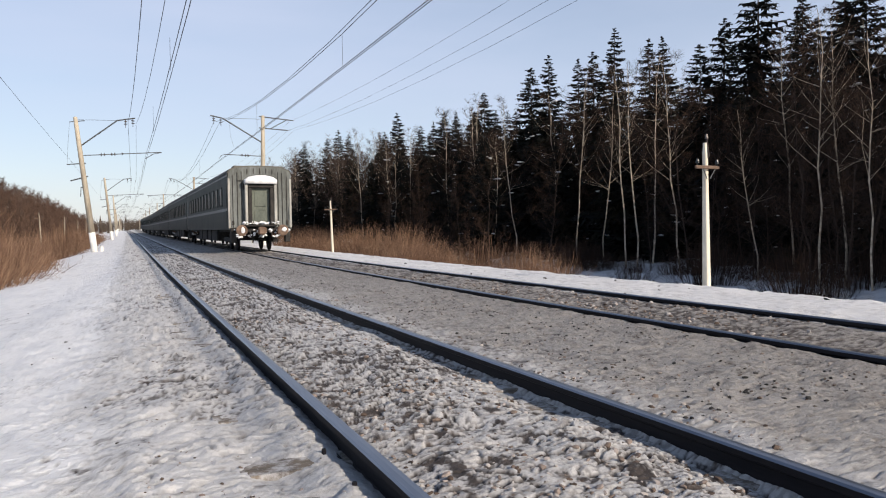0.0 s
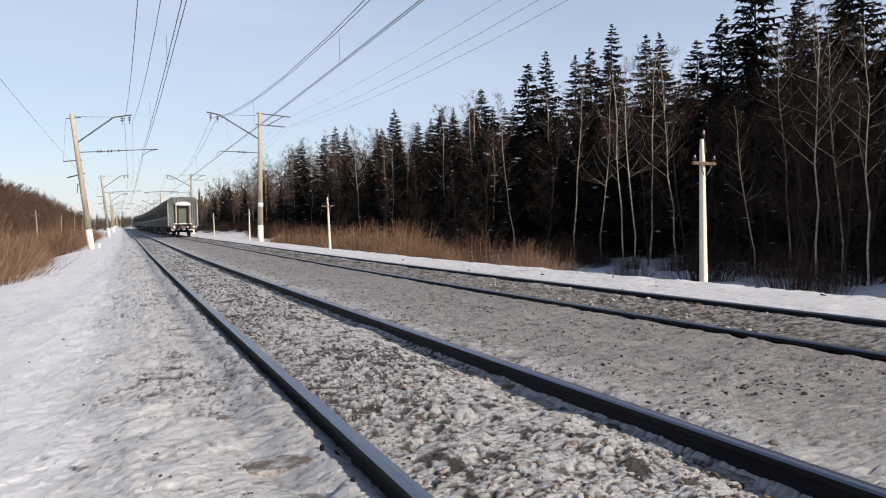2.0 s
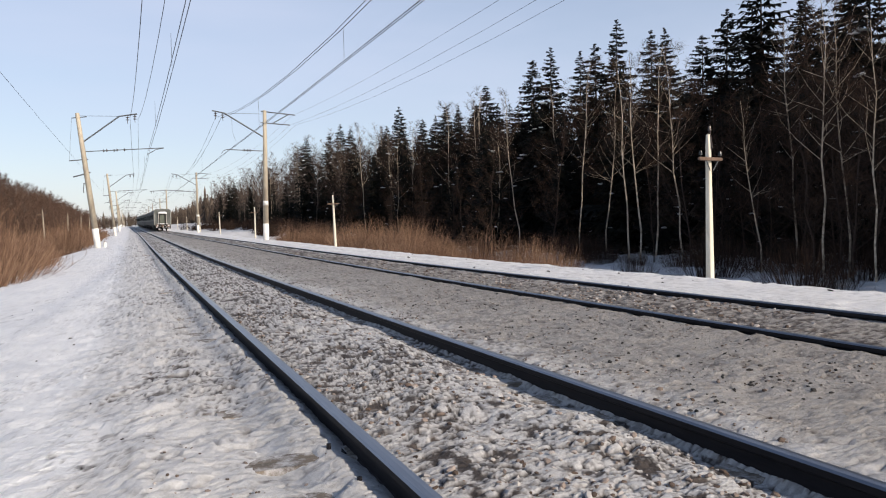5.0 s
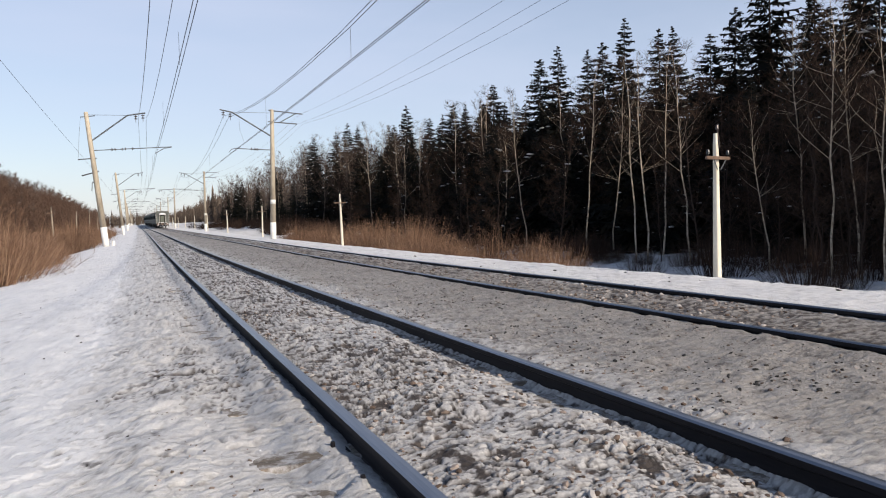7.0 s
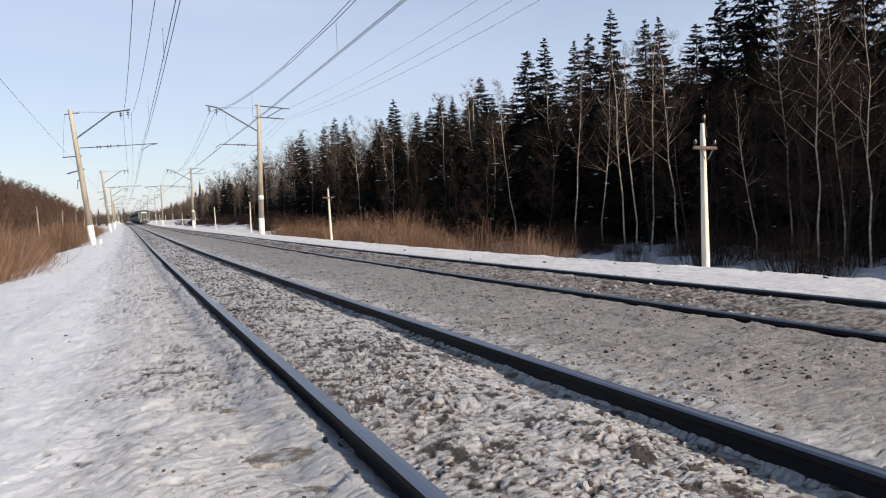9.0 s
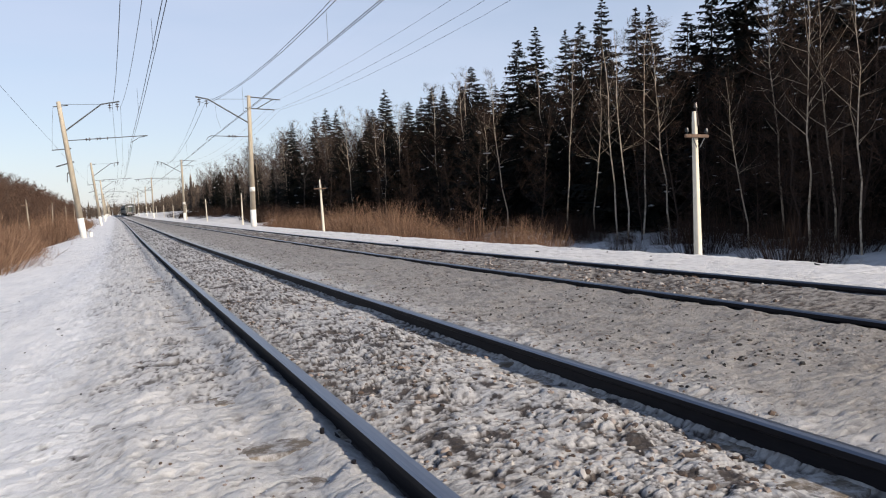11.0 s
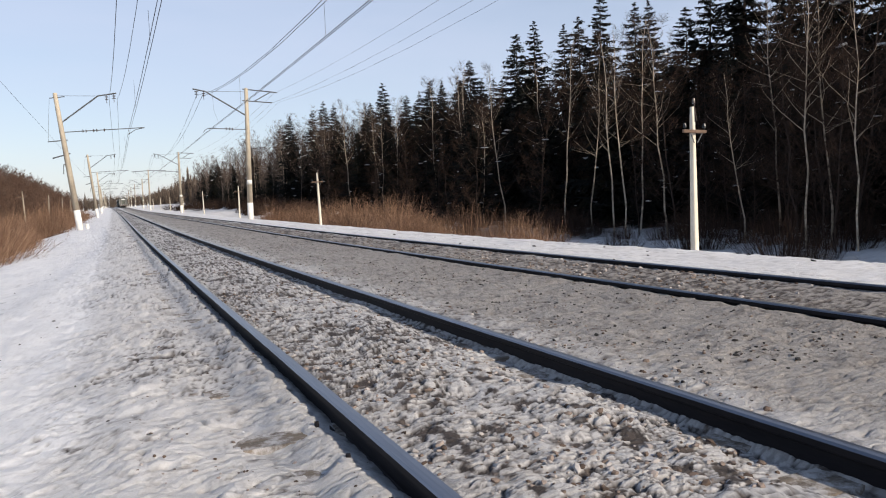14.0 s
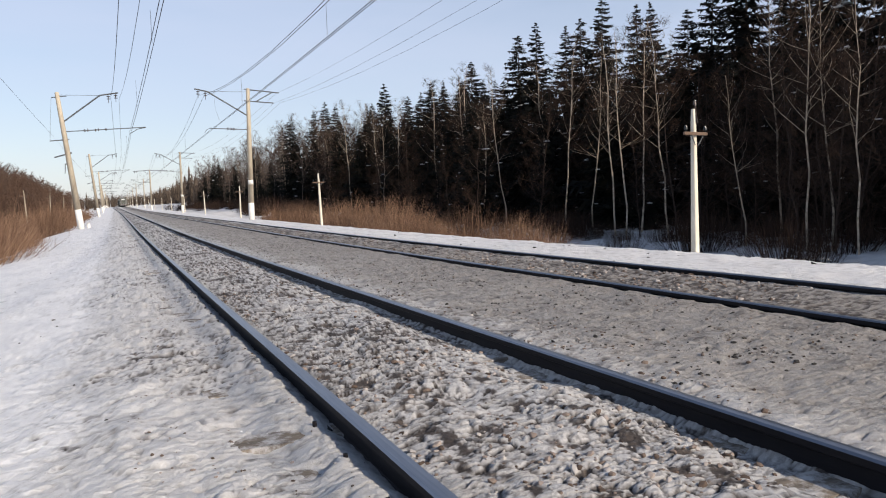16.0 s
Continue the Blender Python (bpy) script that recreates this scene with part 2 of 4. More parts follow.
# ---- mesh tools ----
class Shape:
    """Vertices and faces of one mesh, each face with a slot of the material list."""

    def __init__(self):
        self.v, self.f, self.m = [], [], []

    def add(self, verts, faces, slot=0):
        n = len(self.v)
        self.v += [tuple(p) for p in verts]
        self.f += [tuple(i + n for i in q) for q in faces]
        self.m += [slot] * len(faces)
        return self

    def box(self, x0, x1, y0, y1, z0, z1, slot=0, b=0.0):
        """A box; b: chamfer of the edges that run along its longest side's ends."""
        if b <= 0:
            v = [(x, y, z) for x in (x0, x1) for y in (y0, y1) for z in (z0, z1)]
            return self.add(v, [(0, 1, 3, 2), (4, 6, 7, 5), (0, 4, 5, 1), (2, 3, 7, 6), (0, 2, 6, 4), (1, 5, 7, 3)], slot)
        ring = lambda d, z: [(x0 + d + b, y0 + d, z), (x1 - d - b, y0 + d, z), (x1 - d, y0 + d + b, z), (x1 - d, y1 - d - b, z), (x1 - d - b, y1 - d, z), (x0 + d + b, y1 - d, z), (x0 + d, y1 - d - b, z), (x0 + d, y0 + d + b, z)]
        return self.loft([ring(b, z0), ring(0, z0 + b), ring(0, z1 - b), ring(b, z1)], slot)

    def loft(self, rings, slot=0, caps=True, closed=True):
        n, k = len(rings[0]), len(rings)
        v = [p for r in rings for p in r]
        f = [(i * n + j, i * n + (j + 1) % n, (i + 1) * n + (j + 1) % n, (i + 1) * n + j) for i in range(k - 1) for j in range(n if closed else n - 1)]
        if caps:
            f += [tuple(range(n))[::-1], tuple((k - 1) * n + i for i in range(n))]
        return self.add(v, f, slot)

    def tube(self, pts, radii, n=6, slot=0):
        rings = []
        for i, p in enumerate(pts):
            p = Vector(p)
            d = (Vector(pts[min(i + 1, len(pts) - 1)]) - Vector(pts[max(i - 1, 0)])).normalized()
            a = d.cross(Vector((0, 0, 1)) if abs(d.z) < 0.9 else Vector((1, 0, 0))).normalized()
            c = d.cross(a)
            r = radii[i] if hasattr(radii, "__len__") else radii
            rings.append([p + (a * math.cos(2 * math.pi * j / n) + c * math.sin(2 * math.pi * j / n)) * r for j in range(n)])
        return self.loft(rings, slot)

    def mesh(self, name, mats, smooth=False):
        me = bpy.data.meshes.new(name)
        me.from_pydata(self.v, [], self.f)
        for m in mats:
            me.materials.append(m)
        me.polygons.foreach_set("material_index", self.m)
        if smooth:
            me.polygons.foreach_set("use_smooth", [True] * len(self.f))
        me.update()
        return me


def part(name, shape, mats, parent=None, label="", smooth=False, at=None):
    mats = mats if isinstance(mats, (list, tuple)) else [mats]
    ob = new(name, shape.mesh(name, mats, smooth) if isinstance(shape, Shape) else shape)
    if parent:
        ob.parent = parent
    if at is not None:
        ob.matrix_basis = at
    return tagged(ob, label)


# ---- the lie of the land ----
XL, XR, FL, FR = 0.986, 2.536, 4.86, 6.45      # rail centres: near track, far track


def rise(y):
    """The line climbs gently away from the camera."""
    y = np.asarray(y, float)
    return 0.0075 * np.where(y < 10, 0, np.where(y < 40, (y - 10) ** 2 / 60, y - 25)) + 0.004 * np.clip(y - 170, 0, 250) - 0.0045 * np.maximum(y - 420, 0)


def bend(y):
    """and bears slightly to the left far off, then straight on again."""
    y = np.asarray(y, float)
    back = np.clip(y - 270, 0, 130)
    return -3.7e-5 * (np.clip(y - 100, 0, 170) ** 2 + 340 * (back - back ** 2 / 260))


def drift(y):
    """The far track lies a little wider of the near one some way ahead."""
    return 0.34 * np.exp(-((np.asarray(y, float) - 40) / 28) ** 2)


def aside(x, y):
    """Sideways shift of the ground and of all that stands on it."""
    return bend(y) + drift(y) * np.interp(x, [3.0, 4.6, 7.0, 8.6], [0, 1, 1, 0])


def lattice(x, y, seed):
    x0, y0 = np.floor(x), np.floor(y)
    fx, fy = x - x0, y - y0
    fx, fy = fx * fx * (3 - 2 * fx), fy * fy * (3 - 2 * fy)
    h = lambda a, b: np.modf(np.abs(np.sin(a * 127.1 + b * 311.7 + seed * 74.7) * 43758.5453))[0]
    return (h(x0, y0) * (1 - fx) + h(x0 + 1, y0) * fx) * (1 - fy) + (h(x0, y0 + 1) * (1 - fx) + h(x0 + 1, y0 + 1) * fx) * fy - 0.5


def fbm(x, y, size, seed, octaves=4, gain=0.55):
    return sum(gain ** k * lattice(x / size * 2 ** k, y / size * 2 ** k, seed + k) for k in range(octaves))


PROFILE_X = [-3000, -60, -14, -6.5, -3.6, -2.6, 0.0, 0.36, 0.5, 0.66, 0.74, 0.85, 0.9, 1.0, 1.12, 1.4, 2.1, 2.46, 2.6, 2.7, 3.0, 4.3, 4.7, 4.82, 4.92, 5.1, 6.2, 6.42, 6.52, 7.2, 10.6, 11.6, 14.5, 17, 26, 60, 3000]
PROFILE_Z = [-1.0, -1.3, -1.6, -1.3, -0.62, -0.4, -0.13, -0.125, -0.134, -0.134, -0.108, -0.088, -0.1, -0.14, -0.11, -0.1, -0.1, -0.15, -0.08, -0.05, -0.035, -0.005, 0.018, 0.0, -0.03, -0.012, -0.002, -0.008, 0.005, -0.04, -0.2, -0.36, -1.5, -1.8, -1.5, -0.5, 1.0]
ROUGH_X = [-60, -3, -0.4, 0.3, 0.75, 1.05, 1.2, 2.3, 2.5, 2.9, 4.6, 5.2, 6.2, 6.9, 10.5, 13, 60]
ROUGH_A = [0.35, 0.035, 0.055, 0.08, 0.06, 0.03, 0.06, 0.06, 0.03, 0.06, 0.05, 0.045, 0.045, 0.03, 0.06, 0.3, 0.5]


def cells(x, y, size, seed):
    """Distance to the nearest of jittered points, and how much nearer it is than the next."""
    x, y = x / size, y / size
    x0, y0 = np.floor(x), np.floor(y)
    a = np.full(x.shape, 9.0)
    b = np.full(x.shape, 9.0)
    h = lambda p, q, k: np.modf(np.abs(np.sin(p * 127.1 + q * 311.7 + k * 74.7) * 43758.5453))[0]
    for i in (-1, 0, 1):
        for j in (-1, 0, 1):
            d = np.hypot(x0 + i + h(x0 + i, y0 + j, seed) - x, y0 + j + h(x0 + i, y0 + j, seed + 1) - y)
            b = np.minimum(b, np.maximum(a, d))
            a = np.minimum(a, d)
    return a, b - a


LUMP_X = [-3, -0.5, -0.2, 0.3, 0.7, 0.9, 1.0, 1.2, 1.4, 2.3, 2.46, 2.65, 3.2, 4.6, 5.0, 5.3, 6.2, 6.5, 7]
LUMP_A = [0.001, 0.006, 0.014, 0.02, 0.021, 0.014, 0.002, 0.016, 0.022, 0.024, 0.016, 0.012, 0.0075, 0.008, 0.006, 0.02, 0.02, 0.006, 0.002]


PLATE_X = [-3, -0.7, -0.3, 0.2, 0.8, 0.9, 1.0, 1.1, 2.4, 2.5, 2.7, 4.6, 4.8, 5.2, 6.2, 6.5, 7.5, 10]
PLATE_A = [0.001, 0.004, 0.013, 0.022, 0.022, 0.014, 0.0, 0.021, 0.021, 0.006, 0.015, 0.013, 0.002, 0.014, 0.014, 0.004, 0.012, 0.012]


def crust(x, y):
    """Frozen lumps: their height, and how dark the gaps between them are coloured, bare stone and shade in one."""
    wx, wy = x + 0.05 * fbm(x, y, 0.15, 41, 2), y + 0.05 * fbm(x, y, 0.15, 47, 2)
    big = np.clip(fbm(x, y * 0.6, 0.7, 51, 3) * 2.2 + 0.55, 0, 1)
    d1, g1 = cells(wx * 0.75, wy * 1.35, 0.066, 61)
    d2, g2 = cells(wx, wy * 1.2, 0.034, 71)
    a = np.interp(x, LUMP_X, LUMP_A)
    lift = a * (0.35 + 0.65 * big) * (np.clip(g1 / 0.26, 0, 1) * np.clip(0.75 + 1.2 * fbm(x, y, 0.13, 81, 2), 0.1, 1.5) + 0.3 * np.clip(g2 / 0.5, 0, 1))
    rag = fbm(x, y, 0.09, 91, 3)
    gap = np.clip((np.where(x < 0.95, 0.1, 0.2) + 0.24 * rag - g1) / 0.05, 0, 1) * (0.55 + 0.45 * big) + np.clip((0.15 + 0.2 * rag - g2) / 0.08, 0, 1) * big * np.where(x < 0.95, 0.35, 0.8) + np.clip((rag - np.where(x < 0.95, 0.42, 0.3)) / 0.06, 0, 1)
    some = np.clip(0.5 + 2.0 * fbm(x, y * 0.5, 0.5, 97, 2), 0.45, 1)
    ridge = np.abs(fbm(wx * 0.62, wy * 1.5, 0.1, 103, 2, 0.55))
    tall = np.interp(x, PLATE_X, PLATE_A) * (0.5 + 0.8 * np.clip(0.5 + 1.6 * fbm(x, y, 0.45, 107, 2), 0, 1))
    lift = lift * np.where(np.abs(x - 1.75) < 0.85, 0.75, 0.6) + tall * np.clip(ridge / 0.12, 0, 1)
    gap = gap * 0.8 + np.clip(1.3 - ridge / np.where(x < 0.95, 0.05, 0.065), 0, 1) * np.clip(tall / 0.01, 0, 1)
    # Far track keeps full gap darkness, its lumps' shade being coloured in.
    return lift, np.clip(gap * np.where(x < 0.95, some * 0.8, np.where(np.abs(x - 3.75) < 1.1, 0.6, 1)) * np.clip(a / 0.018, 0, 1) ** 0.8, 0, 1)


def height(x, y):
    """Height of the ground; x counts from the line, which bends with y."""
    x, y = np.asarray(x, float), np.asarray(y, float)
    wob = 0.5 * fbm(x, y, 6.0, 3, 3) * np.clip((np.abs(x - 4.3) - 5.5) / 3, 0, 1)
    a = np.interp(x, ROUGH_X, ROUGH_A)
    relief = a * (0.5 * fbm(x, y, 0.22, 11, 4, 0.62) + 0.35 * fbm(x, y, 1.1, 5, 2)) + 0.25 * np.maximum(a - 0.2, 0) * fbm(x, y, 9.0, 8, 3)
    level = np.interp(x, [10.6, 14, 26, 60, 3000], [-0.2, -0.15, 0.7, 1.2, 1.5])
    k = np.clip((y - 75) / 45, 0, 1) * (x > 10.6)
    base = np.interp(x + wob, PROFILE_X, PROFILE_Z)
    phase = np.abs(np.mod(y - 0.9 + 0.2725, 0.545) - 0.2725)       # trodden bare over the sleepers' ends
    worn_end = 0.036 * np.exp(-(phase / 0.085) ** 4) * np.clip((0.11 - np.abs(x - 0.72)) / 0.05, 0, 1) * np.clip(0.55 + 1.9 * fbm(x, y, 0.12, 77, 3), 0, 1) * (y > 0.5) * (y < 39)
    relief = relief - worn_end
    return base * (1 - k) + level * k + relief + crust(x, y)[0] - 0.012 + rise(y)


def ground():
    xs = np.unique(np.round(np.concatenate([-np.geomspace(4.5, 3000, 60), np.arange(-4.5, -1.5, 0.06), np.arange(-1.5, 1.0, 0.019), np.arange(1.0, 2.5, 0.0115), np.arange(2.5, 5, 0.022), np.arange(5, 8, 0.05), np.arange(8, 13, 0.12), np.arange(13, 30, 0.7), np.geomspace(30, 3000, 45)]), 4))
    ys = [-60.0, -45, -32, -22, -15, -11] + [-8 + 0.08 * i for i in range(100)] + [0.03 * i for i in range(67)]
    while ys[-1] < 4000:
        ys.append(ys[-1] + min(0.011 * (ys[-1] / 2.6) ** 1.55, 200))
    ys = np.array(ys)
    X, Y = np.meshgrid(xs, ys)
    Z = height(X, Y)
    v = np.stack([X + aside(X, Y), Y, Z], -1).reshape(-1, 3)
    nx, ny = len(xs), len(ys)
    i = (np.arange(ny - 1)[:, None] * nx + np.arange(nx - 1)[None]).reshape(-1)
    f = np.stack([i, i + 1, i + nx + 1, i + nx], 1)
    me = bpy.data.meshes.new("ground")
    me.vertices.add(len(v)), me.loops.add(f.size), me.polygons.add(len(f))
    me.vertices.foreach_set("co", v.reshape(-1))
    me.loops.foreach_set("vertex_index", f.reshape(-1).astype(np.int32))
    me.polygons.foreach_set("loop_start", (np.arange(len(f)) * 4).astype(np.int32))
    me.update(calc_edges=True)
    me.polygons.foreach_set("use_smooth", np.ones(len(f), bool))
    # Stores the painted darkness of the gaps, soil and shade alike.
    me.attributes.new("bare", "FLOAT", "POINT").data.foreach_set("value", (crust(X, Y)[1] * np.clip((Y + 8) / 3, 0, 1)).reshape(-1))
    me.materials.append(M_GROUND)
    tagged(new("ground", me), "snow-covered railway embankment with dirty grey ballast strips", "ground", kind="structure")


def on_ground(x, y, sink=0.0):
    return (x + float(aside(x, y)), y, float(height(x, y)) - sink)


ground()

# ---- tracks ----
RAIL = [(-0.075, -0.18), (0.075, -0.18), (0.075, -0.168), (0.02, -0.15), (0.01, -0.135), (0.01, -0.055), (0.036, -0.042), (0.037, -0.012),
        (0.027, -0.002), (0.0, 0.0), (-0.027, -0.002), (-0.037, -0.012), (-0.036, -0.042), (-0.01, -0.055), (-0.01, -0.135), (-0.02, -0.15), (-0.075, -0.168)]
RAIL_Y = [-40, 0, 5] + list(range(10, 60, 5)) + list(range(60, 900, 20))


def rail(x, lift, track):
    s = Shape()
    rings = [[(x + float(aside(x, y)) + a, y, b + lift + float(rise(y))) for a, b in RAIL] for y in RAIL_Y]
    s.loft(rings)
    n = len(RAIL)
    s.m = [1 if i < (len(RAIL_Y) - 1) * n and i % n in (7, 8, 9, 10) else 0 for i in range(len(s.f))]
    return part("rail", s, [M_RAIL, M_RAILTOP], track, "dark steel rail with a polished head")


def sleeper_mesh():
    s = Shape()
    s.box(-1.35, 1.35, -0.125, 0.125, -0.2, 0.0, b=0.02)
    return s.mesh("sleeper", [M_SLEEPER])


def fastening_mesh():
    s = Shape()
    s.box(-0.06, 0.03, -0.05, 0.05, -0.02, 0.008, b=0.005)
    s.tube([(-0.05, 0, 0.01), (-0.05, 0, 0.05)], [0.014, 0.011], 6)
    return s.mesh("fastening", [M_RAIL])


def railway(a, b, lift, label, sleepers):
    track = tagged(new("railway_track"), label, "railway track", "pair of tracks", "structure")
    rail(a, lift, track), rail(b, lift, track)
    sm, fm = sleeper_mesh(), fastening_mesh()
    rnd = random.Random(4)
    for i in range(sleepers):
        y = 0.9 + i * 0.545
        z = lift + float(rise(y))
        mid = (a + b) / 2 + float(aside((a + b) / 2, y))
        part("sleeper", sm, M_SLEEPER, track, at=pose(mid + rnd.uniform(-0.02, 0.02), y, z - 0.134 + rnd.uniform(-0.012, 0.008), 0, 0, rnd.uniform(-0.8, 0.8)))
        for x, flip in ((a - 0.075, 0),):
            part("fastening", fm, M_RAIL, track, at=pose(x + float(aside(x, y)), y, z - 0.128, 0, 0, flip))


railway(XL, XR, 0.0, "near railway track of dark rails on snow-packed sleepers", 70)
railway(FL, FR, 0.05, "far railway track of dark rails in dirty ballast", 45)


def lump(rnd, r):
    """A small angular stone about the origin."""
    k = (1 + 5 ** 0.5) / 2
    v = [(-1, k, 0), (1, k, 0), (-1, -k, 0), (1, -k, 0), (0, -1, k), (0, 1, k), (0, -1, -k), (0, 1, -k), (k, 0, -1), (k, 0, 1), (-k, 0, -1), (-k, 0, 1)]
    f = [(0, 11, 5), (0, 5, 1), (0, 1, 7), (0, 7, 10), (0, 10, 11), (1, 5, 9), (5, 11, 4), (11, 10, 2), (10, 7, 6), (7, 1, 8), (3, 9, 4), (3, 4, 2), (3, 2, 6), (3, 6, 8), (3, 8, 9), (4, 9, 5), (2, 4, 11), (6, 2, 10), (8, 6, 7), (9, 8, 1)]
    sx, sy, sz = r * rnd.uniform(0.5, 0.9), r * rnd.uniform(0.4, 0.75), r * rnd.uniform(0.25, 0.5)
    turn = Euler((rnd.uniform(-0.5, 0.5), rnd.uniform(-0.5, 0.5), rnd.uniform(0, 6.3))).to_matrix()
    return [turn @ Vector((p[0] * sx * rnd.uniform(0.7, 1.2), p[1] * sy * rnd.uniform(0.7, 1.2), p[2] * sz * rnd.uniform(0.7, 1.2))) for p in v], f


def scatter(name, label, spans, seed, mats, smooth=False):
    """Stones or clods lying in drifts; spans: x0, x1, y0, y1, count, smallest, largest."""
    rnd, s = random.Random(seed), Shape()
    for x0, x1, y0, y1, count, r0, r1 in spans:
        n = np.random.RandomState(seed)
        Y = y0 * (y1 / y0) ** n.rand(count)
        X = x0 + (x1 - x0) * n.rand(count)
        keep = fbm(X, Y * 0.6, 0.55, 31, 3) > n.rand(count) * 0.7 - 0.5
        Z = height(X, Y)
        for x, y, z, ok in zip(X, Y, Z, keep):
            if not ok or any(abs(x - c) < 0.085 for c in (XL, XR, FL, FR)):
                continue
            r = r0 + (r1 - r0) * rnd.random() ** 2.5
            v, f = lump(rnd, r)
            p = Vector((x + float(aside(x, y)), y, z + r * 0.08))
            s.add([p + q for q in v], f)
    return tagged(part(name, s, mats, smooth=smooth), label, "stones", kind="stuff")


scatter("ballast_stones", "snow-dusted angular ballast stones between the rails",
        [(XL + 0.1, XR - 0.1, 2.0, 24, 2600, 0.005, 0.02), (0.0, XL - 0.1, 2.0, 14, 500, 0.003, 0.01), (XR + 0.1, FL - 0.1, 3, 30, 2200, 0.004, 0.014), (XR + 0.06, XR + 0.5, 2.5, 24, 500, 0.006, 0.018), (FL + 0.1, FR - 0.1, 5, 40, 1900, 0.01, 0.028)], 5, M_STONE)
scatter("snow_clods", "clods of frozen snow on the trackside", [(-0.4, XL - 0.1, 2.0, 14, 40, 0.003, 0.007), (-2.8, -0.5, 3, 14, 40, 0.003, 0.007)], 6, M_SNOW)
scatter("dirt_clods", "dark frozen clods scattered between the tracks", [(XR + 0.2, FL - 0.1, 3, 40, 1700, 0.003, 0.016), (-3, 0.2, 4, 20, 40, 0.008, 0.02), (7, 11, 8, 30, 30, 0.015, 0.04)], 7, M_DARK)


# ---- masts ----
LEFT_MAST = dict(
    h=9.65, lean=-0.105, band=None,
    beams=[("bracket", [(-0.72, 7.55), (1.77, 9.5), (3.0, 9.72)], 0.055), ("tie_rod", [(-0.95, 9.45), (1.8, 9.5)], 0.014),
           ("registration_arm", [(-0.7, 6.87), (4.77, 7.24)], 0.034), ("steady_arm", [(4.77, 7.22), (4.2, 7.1), (3.6, 6.72)], 0.026),
           ("side_arm", [(-1.65, 6.2), (-0.4, 6.32)], 0.04), ("side_arm", [(-1.43, 5.03), (-0.28, 5.37)], 0.05), ("side_arm", [(-0.78, 4.55), (-0.3, 4.64)], 0.04),
           ("side_arm", [(-1.38, 9.27), (-0.4, 9.4)], 0.035), ("earth_wire", [(-1.38, 9.25), (-1.5, 8.0), (-1.62, 6.25)], 0.009), ("earth_wire", [(-0.76, 4.55), (-0.8, 3.9)], 0.03)],
    hung=[(2.33, 9.58), (2.83, 9.66)], strung=[(0.65, 6.96), (0.85, 6.97), (1.35, 7.0), (1.55, 7.02), (2.05, 7.05)])
RIGHT_MAST = dict(
    h=10.08, lean=0.018, band=(2.7, 3.04),
    beams=[("bracket", [(0.1, 7.97), (-2.85, 9.75), (-3.75, 9.92)], 0.055), ("tie_rod", [(0.1, 9.8), (-2.85, 9.76)], 0.014),
           ("registration_arm", [(0.1, 6.92), (-2.8, 7.0)], 0.034), ("steady_arm", [(-2.8, 6.98), (-3.0, 6.9), (-3.15, 6.68)], 0.022),
           ("feeder_arm", [(-0.1, 10.0), (2.56, 9.79)], 0.045), ("feeder_arm", [(-0.15, 9.12), (2.1, 9.0)], 0.045), ("feeder_brace", [(0.7, 9.05), (2.0, 9.8)], 0.04),
           ("earth_wire", [(-2.35, 9.6), (-2.3, 8.4), (-2.05, 7.6)], 0.007)],
    hung=[(-2.98, 9.75), (-3.5, 9.86)], strung=[(-1.0, 6.95), (-1.2, 6.96), (-1.45, 6.97)])


T_MAST = dict(
    h=10.2, lean=0.0, band=None,
    beams=[("crossbeam", [(-3.9, 9.75), (0, 10.0), (4.2, 9.95)], 0.075), ("brace", [(0.1, 8.9), (1.6, 9.95)], 0.04), ("brace", [(-0.1, 8.9), (-1.6, 9.86)], 0.04),
           ("registration_arm", [(-0.1, 6.92), (-2.8, 7.0)], 0.034), ("hanger", [(4.1, 9.95), (4.1, 8.3)], 0.03)],
    hung=[(-2.98, 9.8), (-3.5, 9.77), (2.6, 9.95)], strung=[(-1.0, 6.95), (-1.2, 6.96)])


